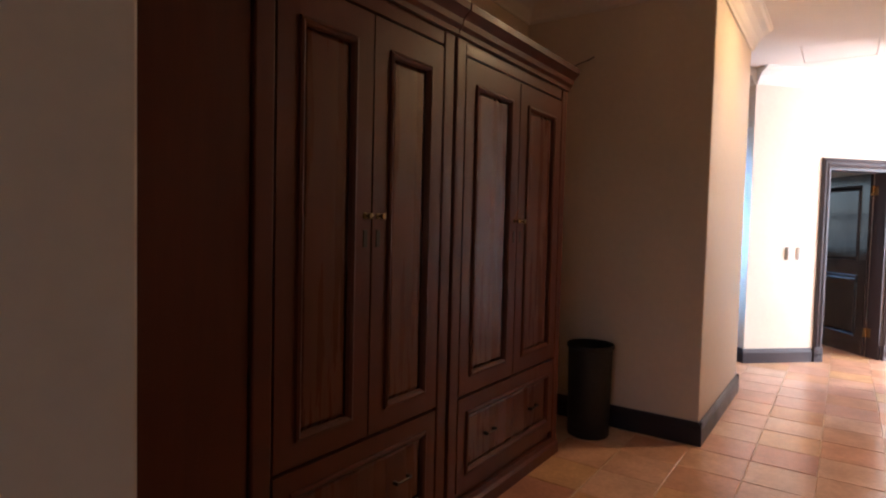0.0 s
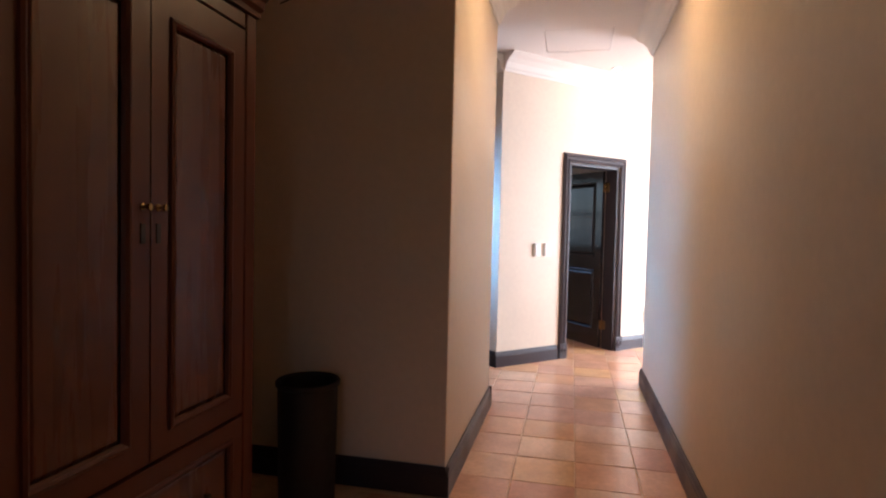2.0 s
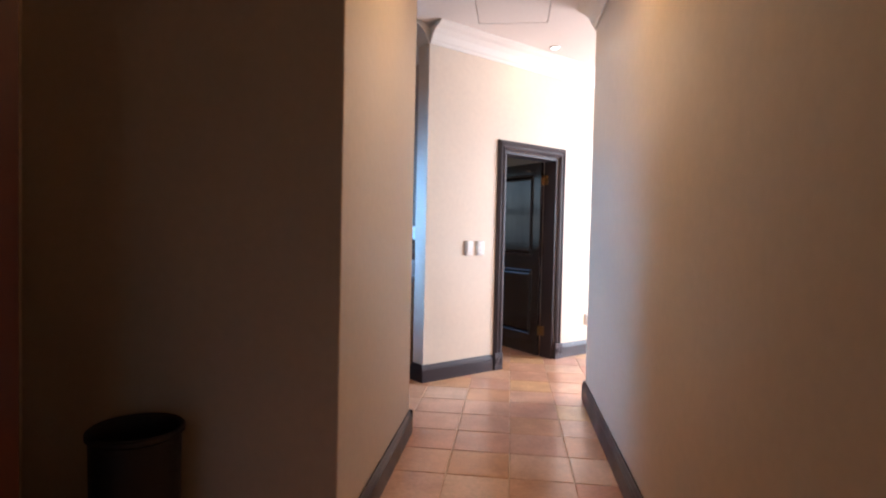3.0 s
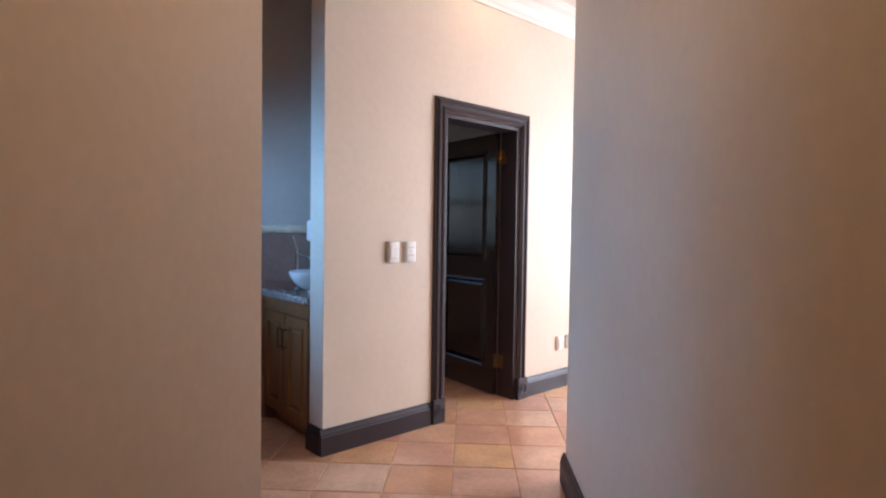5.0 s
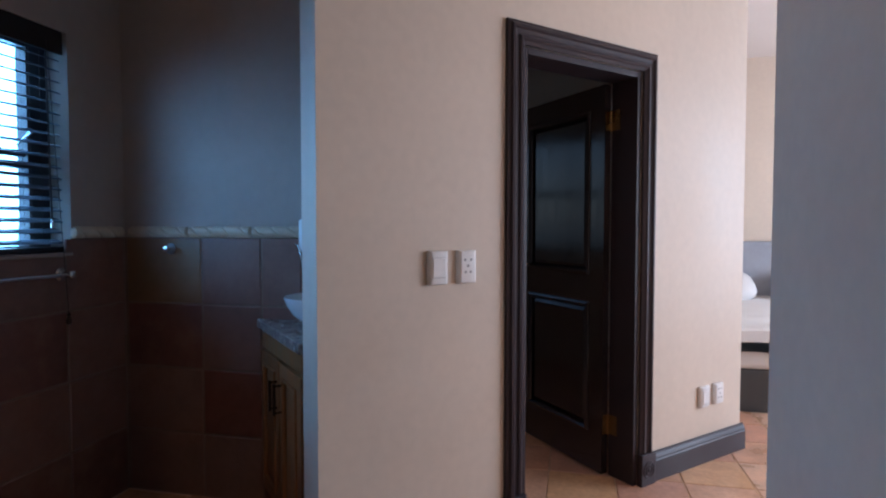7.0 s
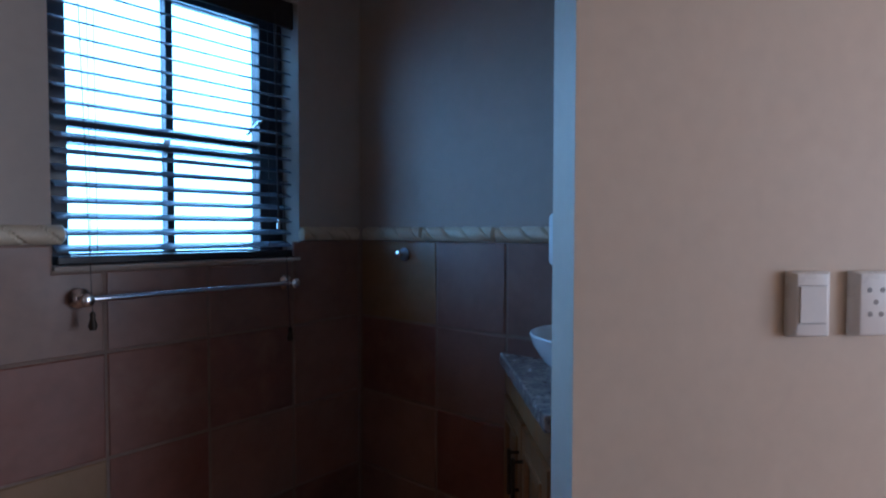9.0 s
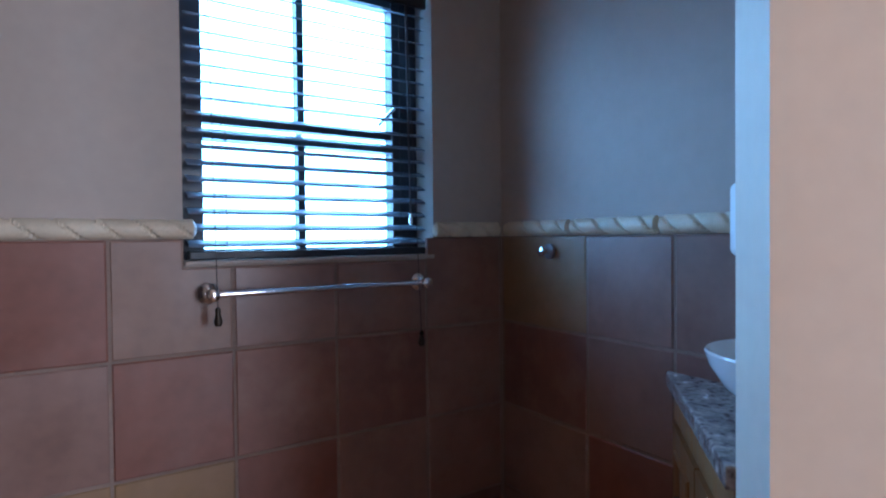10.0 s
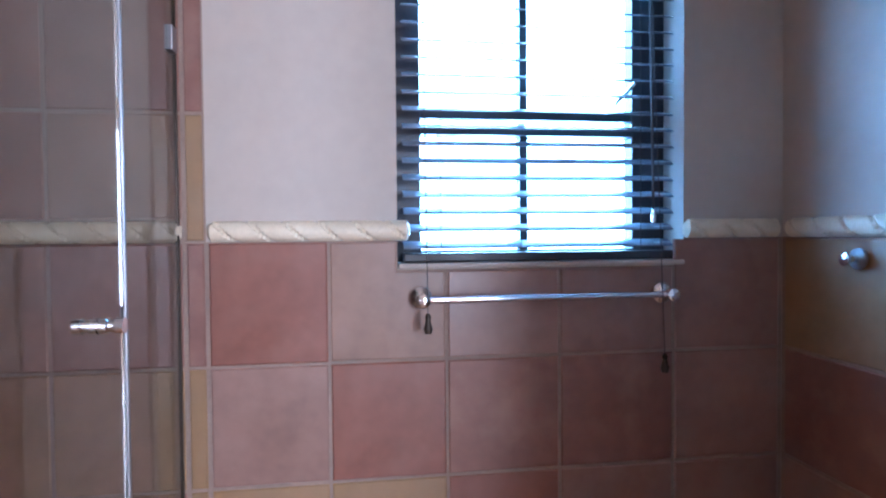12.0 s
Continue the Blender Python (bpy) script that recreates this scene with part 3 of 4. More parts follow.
# ---- loose cable ----
wire = rod((-1.40, NIB - 0.006, 2.478), (-1.335, NIB - 0.006, 2.500), 0.004, 8)
rod((-1.335, NIB - 0.006, 2.500), (-1.28, NIB - 0.006, 2.512), 0.004, 8, wire)
rod((-1.28, NIB - 0.006, 2.512), (-1.235, NIB - 0.006, 2.530), 0.004, 8, wire)
tagged(part("cable", wire, CORD), "short dark cable end on the plaster above the wardrobe", "cable")

# ---- bathroom window ----
win = thing("window_1", "black framed sash window with bright daylight outside", "window", (0, 0, 0), kind="structure")
fx0, fx1 = WX - 0.165, WX - 0.105
gy0, gy1, gm = -1.005, -0.378, -0.706
for r in ((fx0, fx1, W0 + 0.001, gy0, WZ0, WZ1), (fx0, fx1, gy1, W1 - 0.001, WZ0, WZ1), (fx0, fx1, gy0, gy1, WZ0, 1.21), (fx0, fx1, gy0, gy1, 2.04, WZ1), (fx0, fx1 + 0.012, gy0, gy1, 1.534, 1.560), (fx0, fx1 - 0.01, gy0, gy1, 1.583, 1.612)):
    part("frame", boxes(r, bevel=0.003), SASH, win)
for z0, z1 in ((1.21, 1.534), (1.612, 2.04)):
    part("glazing_bar", boxes((fx0 + 0.01, fx1 - 0.005, gm - 0.012, gm + 0.012, z0, z1), bevel=0.002), SASH, win)
for z0, z1 in ((1.21, 1.534), (1.56, 1.583), (1.612, 2.04)):
    for a, b in ((gy0, gm - 0.012), (gm + 0.012, gy1)):
        g = part("pane", boxes((WX - 0.137, WX - 0.133, a, b, z0, z1)), GLASS, win)
        g.visible_shadow = False
part("window_sill", boxes((WX - 0.105, WX + 0.012, W0 + 0.002, W1 - 0.002, WZ0 - 0.001, WZ0 + 0.012), bevel=0.004), BATH_PLASTER, win)
part("stay", rod((WX - 0.09, -0.44, 1.625), (WX - 0.075, -0.385, 1.685), 0.006, 8), CHROME, win, "small metal window stay")

blind = thing("venetian_blind", "black wooden venetian blind with tilted slats, lowered", "blind", (WX - 0.045, (W0 + W1) / 2, 0))
bw = (W1 - W0) / 2 - 0.018
part("valance", boxes((0.028, 0.042, -bw, bw, 2.022, 2.118), bevel=0.003), SASH, blind)
part("headrail", boxes((-0.03, 0.026, -bw, bw, 2.06, 2.116), bevel=0.002), BLIND, blind)
part("bottom_rail", boxes((-0.024, 0.026, -bw, bw, 1.181, 1.205), bevel=0.004), SASH, blind)
sl = bmesh.new()
vs = []
for k in range(7):
    u = -0.025 + 0.05 * k / 6
    c = 0.003 * (1 - (u / 0.025) ** 2)
    vs.append((u, c))
outline = vs + [(u, c - 0.0028) for u, c in reversed(vs)]
sweep([(a, b) for a, b in outline], (0, -bw, 0), (0, 1, 0), (1, 0, 0), (0, 0, 1), 2 * bw, sl)
slat_mesh = mesh_of("slat", sl, BLIND)
SLAT_TILT = 22.0
for i in range(18):
    s = new("slat", slat_mesh)
    s.parent = blind
    s.matrix_local = pose(0, random.uniform(-0.001, 0.001), 1.228 + i * 0.0458, random.uniform(-0.15, 0.15), SLAT_TILT + random.uniform(-1, 1), 0)
for y in (-bw + 0.1, bw - 0.1):
    for x in (-0.026, 0.027):
        part("ladder_cord", rod((x, y, 1.2), (x, y, 2.06), 0.0011, 6), CORD, blind)
yc = (W0 + W1) / 2
for y, z in ((-1.008, 1.035), (-0.378, 0.912)):
    part("pull_cord", rod((0.125, y - yc, z + 0.02), (0.046, y - yc, 2.06), 0.0014, 6), CORD, blind)
    part("cord_bead", lathe([(0, -0.03), (0.008, -0.028), (0.012, -0.016), (0.008, -0.004), (0.006, 0.006), (0.008, 0.014), (0.004, 0.022), (0, 0.022)], 14, Matrix.Translation((0.125, y - yc, z))), BRONZE, blind, smooth=True)
part("tilt_wand", rod((0.04, -0.365 - yc, 1.31), (0.036, -0.375 - yc, 2.04), 0.0035, 8), CORD, blind)
part("wand_tip", lathe([(0, -0.02), (0.006, -0.018), (0.007, 0.0), (0.004, 0.02), (0, 0.02)], 10, Matrix.Translation((0.04, -0.365 - yc, 1.30))), CHROME, blind, smooth=True)

# ---- bathroom fittings ----
rail = thing("towel_rail", "chrome towel rail with round wall mounts under the window", "towel rail", (WX, -0.685, 1.089))
part("bar", rod((0.062, -0.327, 0), (0.062, 0.327, 0), 0.0085, 16), CHROME, rail, smooth=True)
for y in (-0.333, 0.333):
    part("mount", lathe([(0, 0), (0.028, 0), (0.029, 0.008), (0.022, 0.016), (0.012, 0.02), (0.012, 0.05), (0.017, 0.055), (0.017, 0.07), (0.012, 0.074), (0, 0.074)], 24, pose(0.012, y, 0, 0, 90, 0)), CHROME, rail, smooth=True)
hook = thing("robe_hook", "small chrome robe hook on a round plate on the tiles", "hook", (-1.585, KY, 1.187))
part("mount", lathe([(0, 0), (0.026, 0), (0.026, 0.005), (0.02, 0.009), (0, 0.01)], 24, pose(0, -0.012, 0, 90, 0, 0)), SATIN, hook, smooth=True)
part("peg", lathe([(0, 0), (0.009, 0), (0.008, 0.02), (0.014, 0.026), (0.015, 0.033), (0, 0.038)], 20, pose(0, -0.021, 0, 90, 0, 0)), CHROME, hook, smooth=True)

# corner vanity
VA, VB = (-0.69, -0.468), (-1.145, 0.02)
van = thing("vanity_cabinet", "brown oak corner vanity cabinet with panelled doors", "vanity cabinet", (0, 0, 0))
vd = Vector((VB[0] - VA[0], VB[1] - VA[1]))
VL = vd.length
vd.normalize()
vn = Vector((-vd.y, vd.x))
if vn.x > 0:
    vn = -vn
inset = 0.03
A2 = Vector(VA) - vn * inset + vd * 0.012
B2 = Vector(VB) - vn * inset - vd * 0.03
apex = Vector((-0.19, 0.015))
part("body", prism([tuple(A2), tuple(B2), (B2.x + 0.04, 0.015), tuple(apex)], 0.09, 0.825), VANITY, van)
part("plinth", prism([tuple(A2 - vn * 0.05), tuple(B2 - vn * 0.05), (B2.x + 0.08, 0.012), tuple(apex)], 0.0, 0.09), VANITY, van)
vm = Matrix(((-vd.x, -vn.x, 0, B2.x), (-vd.y, -vn.y, 0, B2.y), (0, 0, 1, 0), (0, 0, 0, 1)))
fl = (A2 - B2).length
part("top_rail", moved(boxes((0.0, fl, -0.014, 0, 0.745, 0.825), bevel=0.003), vm), VANITY, van)
for k in (0, 1):
    ww, hh = fl / 2 - 0.012, 0.63
    dr = part("door", framed(ww, hh, 0.018, [(0.06, ww - 0.06, 0.06, hh - 0.06)]), VANITY, van, "oak panelled cabinet door")
    dr.matrix_local = vm @ Matrix.Translation((0.008 + k * (fl / 2), -0.019, 0.105))
    part("panel", moved(panel_bm(ww - 0.12, hh - 0.12, 0.012, 0.035, 0.006), Matrix.Translation((ww / 2, 0.008, hh / 2))), VANITY, dr)
    part("bead", bead_frame(ww - 0.11, hh - 0.11, 0.008, Matrix.Translation((ww / 2, 0, hh / 2))), VANITY, dr)
    hx = ww - 0.028 if k == 0 else 0.028
    hb = rod((hx, -0.03, 0.42), (hx, -0.03, 0.55), 0.006, 10)
    rod((hx, 0, 0.43), (hx, -0.03, 0.43), 0.005, 8, hb)
    rod((hx, 0, 0.54), (hx, -0.03, 0.54), 0.005, 8, hb)
    part("handle", hb, BRONZE, dr, "dark bronze bow handle", True)
tagged(part("worktop", rounded(prism([VA, VB, (VB[0] + 0.05, 0.02), (-0.17, 0.02)], 0.827, 0.868), 0.004), GRANITE), "speckled grey-brown granite vanity top", "worktop")
basin = thing("basin", "round white ceramic vessel basin standing on the granite", "basin", (-0.725, -0.158, 0.869))
part("bowl", lathe([(0, 0.0), (0.05, 0.0), (0.053, 0.01), (0.048, 0.016), (0.09, 0.03), (0.13, 0.062), (0.157, 0.104), (0.166, 0.132), (0.163, 0.136), (0.157, 0.132), (0.122, 0.072), (0.08, 0.04), (0.042, 0.027), (0, 0.024)], 48), CERAMIC, basin, smooth=True)
part("drain", lathe([(0, 0.025), (0.02, 0.029), (0.024, 0.032), (0.018, 0.035), (0, 0.036)], 18), CHROME, basin, smooth=True)
tap = thing("basin_mixer", "slender chrome mixer tap beside the vessel basin", "tap", (-0.885, -0.035, 0.869))
part("base", lathe([(0, 0), (0.026, 0), (0.026, 0.006), (0.018, 0.012), (0.016, 0.02), (0, 0.02)], 24), CHROME, tap, smooth=True)
part("column", rod((0, 0, 0.018), (0, 0, 0.27), 0.0145, 20), CHROME, tap, smooth=True)
part("spout", rod((0, 0, 0.235), (0.105, -0.08, 0.215), 0.010, 16), CHROME, tap, smooth=True)
part("lever", rod((0, 0, 0.268), (-0.03, 0.012, 0.345), 0.006, 12), CHROME, tap, smooth=True)
shaver = thing("shaver_socket", "rounded white plastic shaver socket on the bathroom wall", "wall socket")
shaver.matrix_world = diag_pose(D0 + 0.05, 1.26, DT) @ pose(0, 0, 0, 0, 0, 180)
part("faceplate", rounded(boxes((-0.045, 0.045, -0.06, -0.002, -0.06, 0.06)), 0.012, 3), WHITE, shaver, smooth=True)

# shower screen
SY = -1.622
screen = thing("shower_screen", "frameless clear glass shower screen with chrome edge and knob", "shower screen", (0, SY, 0))
part("fixed_panel", boxes((WX + 0.012, -1.532, -0.004, 0.004, 0.03, 2.0)), GLASS, screen, "clear fixed glass panel")
gl = part("glass_door", boxes((-1.517, -0.65, -0.004, 0.004, 0.03, 2.0)), GLASS, screen, "clear glass shower door")
part("edge_strip", boxes((-1.5295, -1.5195, -0.009, 0.009, 0.03, 2.0), bevel=0.003), SATIN, screen, "chrome edge strip")
part("door_knob", lathe([(0, -0.045), (0.014, -0.044), (0.015, -0.03), (0.011, -0.027), (0.011, -0.02), (0.015, -0.017), (0.015, -0.004), (0.01, 0.0), (0.015, 0.004), (0.015, 0.017), (0.011, 0.02), (0.011, 0.027), (0.015, 0.03), (0.014, 0.044), (0, 0.045)], 20, pose(-1.425, 0, 1.1, 90, 0, 0)), CHROME, gl, "chrome ribbed knob", True)
part("wall_channel", boxes((WX + 0.005, WX + 0.013, -0.007, 0.007, 0.03, 2.0)), BRONZE, screen, "dark wall channel")
part("clamp", boxes((WX + 0.014, WX + 0.05, -0.012, 0.012, 1.70, 1.76), bevel=0.002), SATIN, screen)
part("clamp", boxes((WX + 0.014, WX + 0.05, -0.012, 0.012, 0.25, 0.31), bevel=0.002), SATIN, screen)
part("sill", boxes((WX + 0.001, -0.62, -0.05, 0.05, 0.001, 0.029), bevel=0.003), GROUT, screen)

# ---- hall ceiling light and bedroom ----
for x, y, power in DOWNLIGHTS:
    lamp = thing("ceiling_downlight", "small round recessed ceiling light, switched on", "ceiling light", (x, y, H), group="downlights along the corridor")
    part("ring", lathe([(0.036, -0.002), (0.037, -0.012), (0.046, -0.010), (0.05, -0.001), (0.05, 0.0), (0.036, 0.0), (0.036, -0.002)], 24), WHITE, lamp, smooth=True)
    part("bulb", lathe([(0, -0.003), (0.02, -0.0035), (0.034, -0.002), (0.034, 0.0)], 20), BULB, lamp, "lit bulb", True)

bed = thing("bed", "bed with a white bedspread and pillows on a dark base", "bed", (2.1, 2.9, 0))
part("base", boxes((-0.8, 0.8, -0.95, 1.0, 0.0, 0.30), bevel=0.01), GREYHOLE, bed)
part("mattress", rounded(boxes((-0.82, 0.82, -0.97, 1.02, 0.3, 0.58)), 0.05, 3), LINEN, bed, smooth=True)
bs = bmesh.new()
bmesh.ops.create_grid(bs, x_segments=40, y_segments=46, size=1)
for v in bs.verts:
    x, y = v.co.x * 1.05, v.co.y * 1.1
    over = max(abs(x) - 0.84, 0) + max(-y - 0.99, 0)
    z = 0.60 - min(over * 1.35, 0.30) + 0.012 * noise.noise(Vector((x * 5, y * 5, 0)))
    v.co = Vector((max(-0.86, min(0.86, x)) + 0.02 * noise.noise(Vector((x, y * 9, 3))) * (over > 0), max(-1.01, y), z))
bmesh.ops.solidify(bs, geom=list(bs.faces), thickness=0.012)
part("bedspread", bs, LINEN, bed, "rumpled white bedspread", True)
part("headboard", rounded(boxes((-0.85, 0.85, 1.02, 1.09, 0.2, 1.15)), 0.02, 2), GREYFAB, bed, "grey padded headboard")
for x in (-0.42, 0.42):
    pw = bmesh.new()
    bmesh.ops.create_uvsphere(pw, u_segments=24, v_segments=14, radius=1)
    for v in pw.verts:
        c = v.co
        v.co = Vector((math.copysign(abs(c.x) ** 0.6, c.x) * 0.34, math.copysign(abs(c.y) ** 0.6, c.y) * 0.22, c.z * 0.1))
    part("pillow", moved(pw, pose(x, 0.78, 0.72, 30, 0, 0)), LINEN, bed, "plump white pillow", True)
frame_w = thing("window_2", "large bedroom window letting in daylight", "window", kind="structure")
for r in ((5.05, 5.11, 0.0, 0.06, 0.4, 2.6), (5.05, 5.11, 2.54, 2.6, 0.4, 2.6), (5.05, 5.11, 0.06, 2.54, 0.4, 0.46), (5.05, 5.11, 0.06, 2.54, 2.54, 2.6), (5.05, 5.11, 1.27, 1.33, 0.46, 2.54)):
    part("frame", boxes(r), SASH, frame_w)

def plain_window(name, label, ranges):
    w = thing(name, label, "window", kind="structure")
    for r in ranges:
        part("frame", boxes(r), SASH, w)


plain_window("window_3", "black framed window of the dark room", [(-2.06, -2.01, 0.801, 0.86, 1.051, 2.149), (-2.06, -2.01, 1.84, 1.899, 1.051, 2.149), (-2.06, -2.01, 0.86, 1.84, 1.051, 1.11), (-2.06, -2.01, 0.86, 1.84, 2.09, 2.149), (-2.06, -2.01, 0.86, 1.84, 1.58, 1.63), (-2.06, -2.01, 1.33, 1.37, 1.11, 1.58), (-2.06, -2.01, 1.33, 1.37, 1.63, 2.09)])
# Made-up opening out of view, framed round the rear lamp.
plain_window("rear_opening_frame", "unseen opening added for rear light at the start of the corridor", [(-0.279, -0.23, -9.1, -9.04, 0.251, 2.349), (0.51, 0.559, -9.1, -9.04, 0.251, 2.349), (-0.23, 0.51, -9.1, -9.04, 0.251, 0.31), (-0.23, 0.51, -9.1, -9.04, 2.29, 2.349)])

# ---- outside ----
structure("ground", boxes((-600, 600, -600, 600, -0.5, -0.3)), GROUND, "dry garden ground reaching the horizon", "ground")

# ---- tiles ----
P = 0.335
X0, Y0 = 0.165, 0.01
floor = structure("floor", boxes((-2.2, 5.1, -9.1, 4.1, -0.29, -0.004)), GROUT_FLOOR, "terracotta tiled floor with pale joints", "floor")


def floor_tile_bm(k):
    rnd = random.Random(k)
    h = P / 2 - 0.0022
    bm = bmesh.new()
    ring = []
    for sx, sy in ((-1, -1), (0, -1), (1, -1), (1, 0), (1, 1), (0, 1), (-1, 1), (-1, 0)):
        ring.append((sx * h + rnd.uniform(-0.0025, 0.0025), sy * h + rnd.uniform(-0.0025, 0.0025)))
    lo = [bm.verts.new((x, y, -0.006)) for x, y in ring]
    mi = [bm.verts.new((x, y, -0.0025)) for x, y in ring]
    hi = [bm.verts.new((x * 0.985, y * 0.985, 0)) for x, y in ring]
    for p, q in ((lo, mi), (mi, hi)):
        for i in range(8):
            bm.faces.new((p[i], p[(i + 1) % 8], q[(i + 1) % 8], q[i]))
    bm.faces.new(hi)
    bmesh.ops.recalc_face_normals(bm, faces=bm.faces)
    return bm


tile_meshes = [mesh_of("floor_tile", floor_tile_bm(k), FLOORTILE) for k in range(6)]


def near_floor(x, y):
    if -7.6 < y < NIB:
        return -1.3 < x < RX + 0.1
    if NIB <= y < LEND:
        return LX - 0.1 < x < RX + 0.1
    if LEND <= y <= 0.1 and WX - 0.1 < x < RX + 0.1:
        return True
    if -1.3 < y < 1.6 and x < 1.3:
        return -0.6 < x
    return False


rest = []
for i in range(-7, 15):
    for j in range(-27, 13):
        x, y = X0 + (i + 0.5) * P, Y0 + (j + 0.5) * P
        if near_floor(x, y):
            t = new("tile", random.choice(tile_meshes))
            t.parent = floor
            t.matrix_local = pose(x + random.uniform(-0.0015, 0.0015), y + random.uniform(-0.0015, 0.0015), random.uniform(-0.0006, 0.0006), random.uniform(-0.15, 0.15), random.uniform(-0.15, 0.15), random.choice((0, 90, 180, 270)))
        elif -9 < y and not (x < -0.5 and y < -2.0):
            rest.append((x, y))
verts, faces = [], []
for x, y in rest:
    h, b = P / 2 - 0.005, len(verts)
    for z, k in ((-0.006, 1), (0, 0.98)):
        verts += [(x + sx * h * k, y + sy * h * k, z) for sx, sy in ((-1, -1), (1, -1), (1, 1), (-1, 1))]
    faces += [(b + 4, b + 5, b + 6, b + 7)] + [(b + i, b + (i + 1) % 4, b + 4 + (i + 1) % 4, b + 4 + i) for i in range(4)]
me = bpy.data.meshes.new("far_tiles")
me.from_pydata(verts, [], faces)
me.materials.append(FLOORTILE_FAR)
far = new("far_tiles", me)
far.parent = floor
tagged(far, "terracotta floor tiles", kind="stuff")

# wall tiles: outline in (along, up), on a wall given by a pose whose x runs along it and -y looks into the room
tile_cache, tile_at = {}, {}


def wall_tile(parent_ob, m, poly):
    x0, z0 = min(p[0] for p in poly), min(p[1] for p in poly)
    key = tuple((round(x - x0, 3), round(z - z0, 3)) for x, z in poly)
    if key not in tile_cache:
        bm = bmesh.new()
        cx = sum(p[0] for p in key) / len(key)
        cz = sum(p[1] for p in key) / len(key)
        wx, wz = max(p[0] for p in key), max(p[1] for p in key)

        def pull(p, g):
            return (p[0] + (g if p[0] < cx else -g), p[1] + (g if p[1] < cz else -g))

        rings = [[bm.verts.new((q[0], y, q[1])) for q in (pull(p, g) for p in key)] for g, y in ((0.0035, 0.004), (0.0035, -0.004), (0.0075, -0.0075))]
        n = len(key)
        for a, b in zip(rings, rings[1:]):
            for i in range(n):
                bm.faces.new((a[i], a[(i + 1) % n], b[(i + 1) % n], b[i]))
        bm.faces.new(rings[-1])
        bmesh.ops.recalc_face_normals(bm, faces=bm.faces)
        tile_cache[key] = mesh_of("wall_tile", bm, WALLTILE)
    t = new("tile", tile_cache[key])
    t.parent = parent_ob
    tile_at[parent_ob.name, round(x0, 3), round(z0, 3)] = t
    t.matrix_local = m @ pose(x0, random.uniform(-0.0008, 0.0008), z0, random.uniform(-0.1, 0.1), 0, random.uniform(-0.15, 0.15))
    return t


def grid_tiles(parent_ob, m, xs, zs, skip=None):
    for a, b in zip(xs, xs[1:]):
        for c, d in zip(zs, zs[1:]):
            if skip is None or not skip(a, b, c, d):
                wall_tile(parent_ob, m, [(a, c), (b, c), (b, d), (a, d)])


part("grout_bed", boxes((WX, WX + 0.0015, -1.606, KY - 0.002, 0, WZ0 - 0.004), (WX, WX + 0.0015, -1.606, W0, WZ0 - 0.004, 1.24), (WX, WX + 0.0015, W1, KY - 0.002, WZ0 - 0.004, 1.24), (WX, WX + 0.0015, -2.598, -1.6065, 0, 2.83), (WX, WX + 0.0015, -1.606, -1.555, 1.2405, 2.49)), GROUT, bpy.data.objects["wall_bath_window"])
part("grout_bed", boxes((WX + 0.002, -0.15, KY - 0.0015, KY, 0, 1.24)), GROUT, bpy.data.objects["wall_bath_hook"])
ROWS = [0.0, 0.305, 0.615, 0.925, 1.24]
HIGH = [1.295, 1.56, 1.87, 2.18, 2.49, 2.83]
bath_w, bath_k, bath_s = bpy.data.objects["wall_bath_window"], bpy.data.objects["wall_bath_hook"], bpy.data.objects["wall_shower_end"]
MW = pose(WX - 0.003, 0, 0, 0, 0, 90)     # along +y, facing +x
YS = [-1.552, -1.255, -0.95, -0.64, -0.31, KY - 0.01]
grid_tiles(bath_w, MW, YS, ROWS, lambda a, b, c, d: d > 1.0 and b > -0.96 and a < -0.32 or (a == -1.255 and c == 0.925))
for a, b in ((-0.95, -0.64), (-0.64, -0.31)):
    wall_tile(bath_w, MW, [(a, 0.925), (b, 0.925), (b, WZ0 - 0.004), (a, WZ0 - 0.004)])
wall_tile(bath_w, MW, [(-1.255, 0.925), (-0.95, 0.925), (-0.95, WZ0 - 0.004), (W0 + 0.002, WZ0 - 0.004), (W0 + 0.002, 1.24), (-1.255, 1.24)])
grid_tiles(bath_w, MW, [-1.604, -1.555], [0.0, 0.305, 0.615, 0.925, 1.24, 1.56, 1.87, 2.18, 2.49])
SYS = [-2.595, -2.24, -1.925, -1.607]
grid_tiles(bath_w, MW, SYS, ROWS)
grid_tiles(bath_w, MW, SYS, HIGH)
MK = pose(0, KY + 0.003, 0)               # along +x, facing -y
KXS = [WX + 0.012, -1.43, -1.12, -0.81, -0.50, -0.16]
grid_tiles(bath_k, MK, KXS, ROWS)
MS = pose(0, -2.597, 0, 0, 0, 180)
grid_tiles(bath_s, MS, [0.63, 0.93, 1.235, 1.54, 1.845], ROWS)
grid_tiles(bath_s, MS, [0.63, 0.93, 1.235, 1.54, 1.845], HIGH)


def fired(wall, mat, along, up):
    """Give the tile at this corner of the grid its own firing colour."""
    slot = tile_at[wall, along, up].material_slots[0]
    slot.link = "OBJECT"
    slot.material = mat


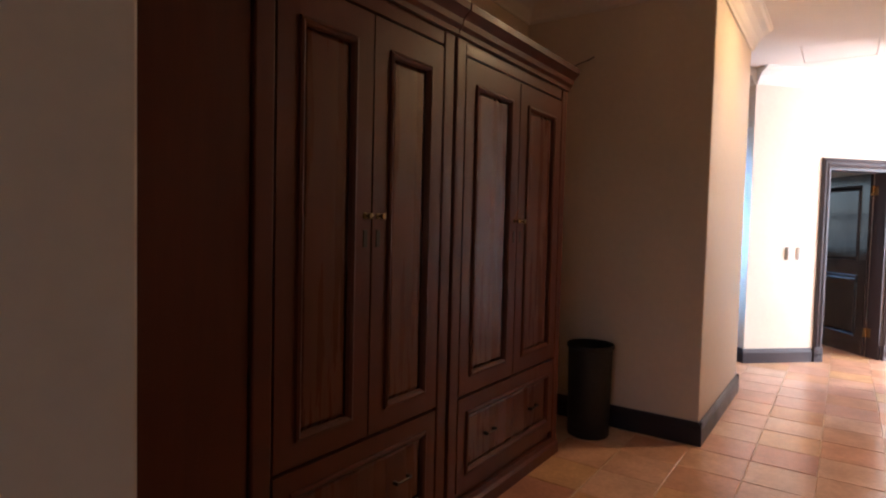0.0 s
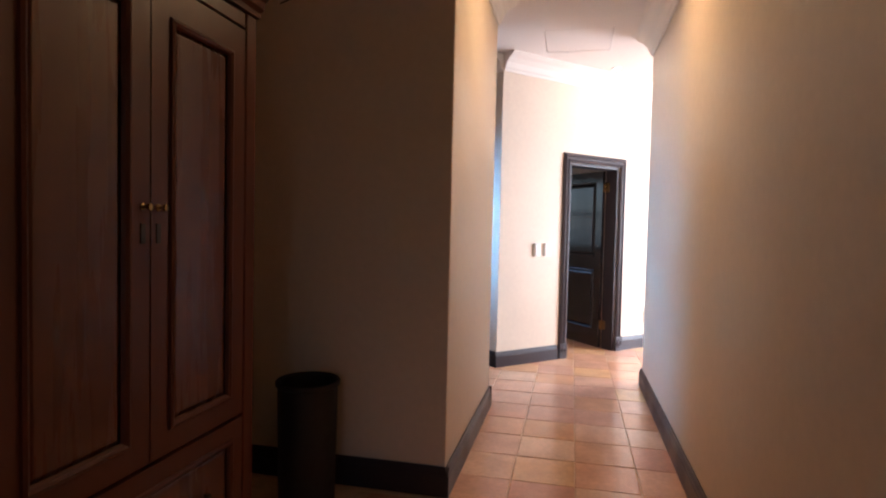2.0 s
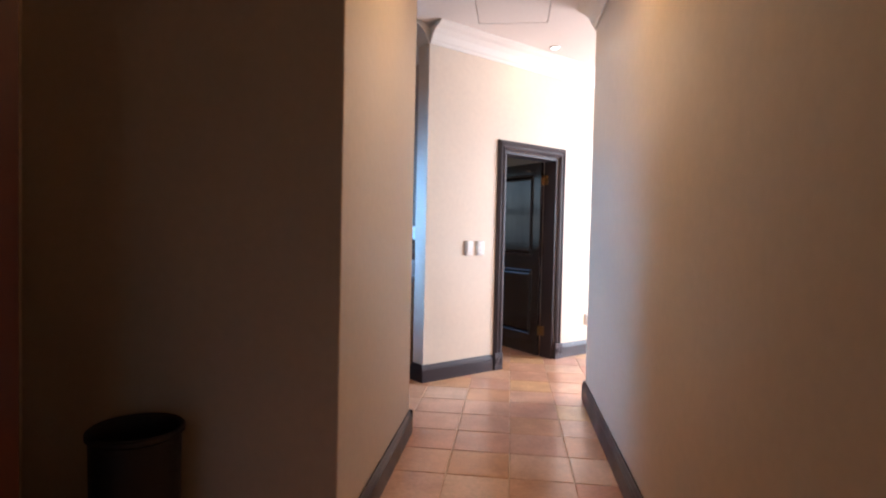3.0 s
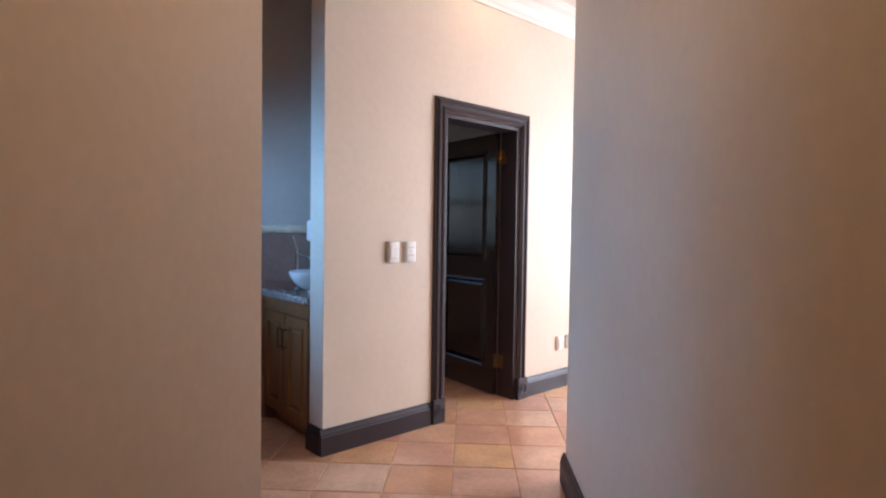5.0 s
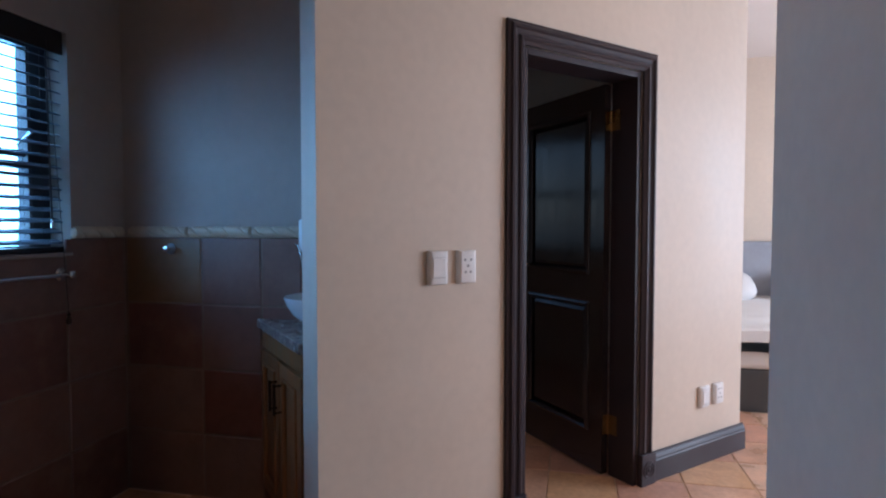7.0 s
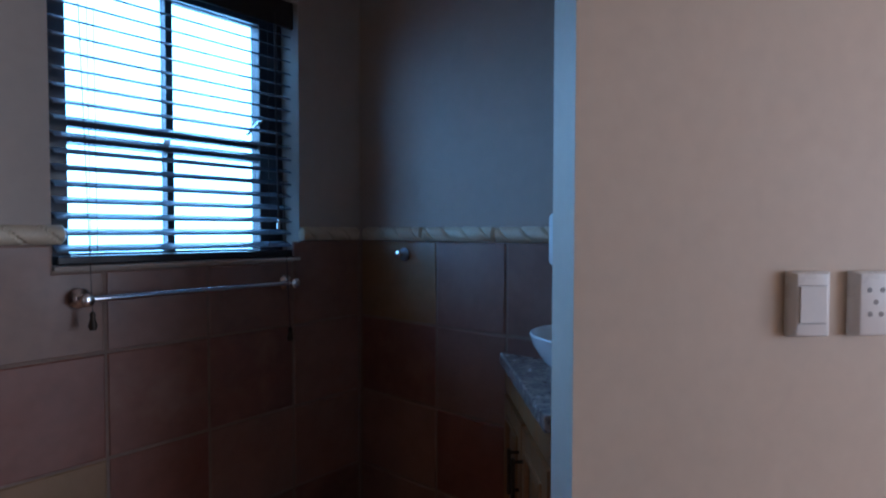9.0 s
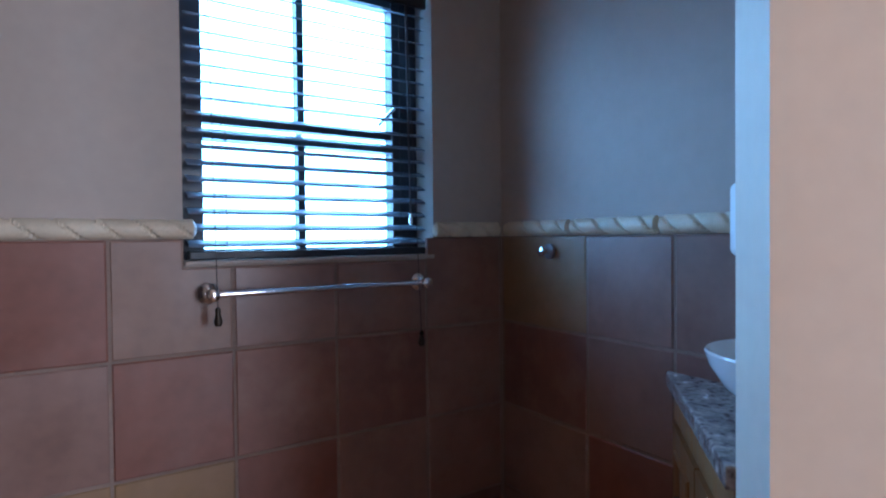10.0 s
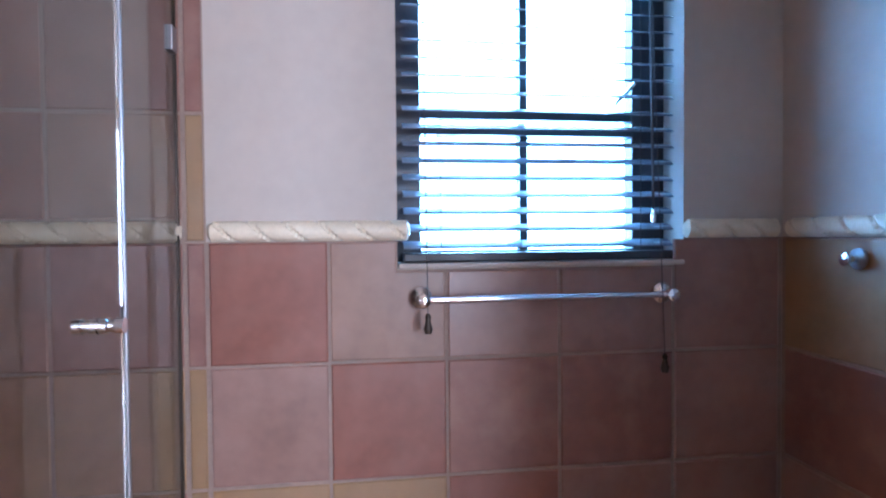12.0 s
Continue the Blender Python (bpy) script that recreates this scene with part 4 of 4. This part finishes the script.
for along, up, mat in ((-1.552, 0.925, WALLTILE_RED), (-1.255, 0.615, WALLTILE_RED), (-1.552, 0.305, WALLTILE_OCHRE), (-1.255, 0.305, WALLTILE_OCHRE), (-0.95, 0.305, WALLTILE_RED), (-1.925, 0.615, WALLTILE_OCHRE), (-2.24, 0.615, WALLTILE_OCHRE), (-2.24, 1.295, WALLTILE_RED)):
    fired("wall_bath_window", mat, along, up)
for up in (0.0, 0.305, 0.615, 1.24, 1.87):
    fired("wall_bath_window", WALLTILE_OCHRE, -1.604, up)
fired("wall_bath_hook", WALLTILE_OCHRE, round(WX + 0.012, 3), 0.925)
fired("wall_bath_hook", WALLTILE_RED, -1.43, 0.305)


def rope_bm(length, pitch=0.086, r=0.027, flip=1):
    """Half-round stone border with slanting grooves; along x, facing -y."""
    n, k = max(4, int(length / 0.003)), 10
    bm = bmesh.new()
    rows = []
    for i in range(n + 1):
        x = length * i / n
        row = []
        for j in range(k + 1):
            a = math.pi * j / k
            f = (x / pitch - flip * 0.9 * (j / k)) % 1.0
            g = math.exp(-((min(f, 1 - f)) / 0.05) ** 2)
            e = min(1.0, math.sqrt(max(0.0, min(x, length - x) / 0.012 + 0.25)))
            rr = r * (1 - 0.40 * g) * e
            row.append(bm.verts.new((x, -rr * 1.0 * math.sin(a), rr * math.cos(a))))
        rows.append(row)
    for p, q in zip(rows, rows[1:]):
        for j in range(k):
            bm.faces.new((p[j], q[j], q[j + 1], p[j + 1]))
    bm.faces.new(rows[0])
    bm.faces.new(rows[-1][::-1])
    bmesh.ops.recalc_face_normals(bm, faces=bm.faces)
    return bm


def rope(parent_ob, m, x0, x1, piece=0.31):
    n = max(1, round((x1 - x0) / piece))
    w = (x1 - x0) / n
    for i in range(n):
        t = part("border_tile", rope_bm(w - 0.002), ROPE, parent_ob, smooth=True)
        t.matrix_local = m @ Matrix.Translation((x0 + i * w, 0, 1.266))


rope(bath_w, MW, -1.55, W0 + 0.035, 0.6)
rope(bath_w, MW, W1 - 0.002, KY - 0.012, 0.4)
rope(bath_w, MW, -2.595, -1.61, 0.45)
rope(bath_k, MK, WX + 0.03, -0.17, 0.36)
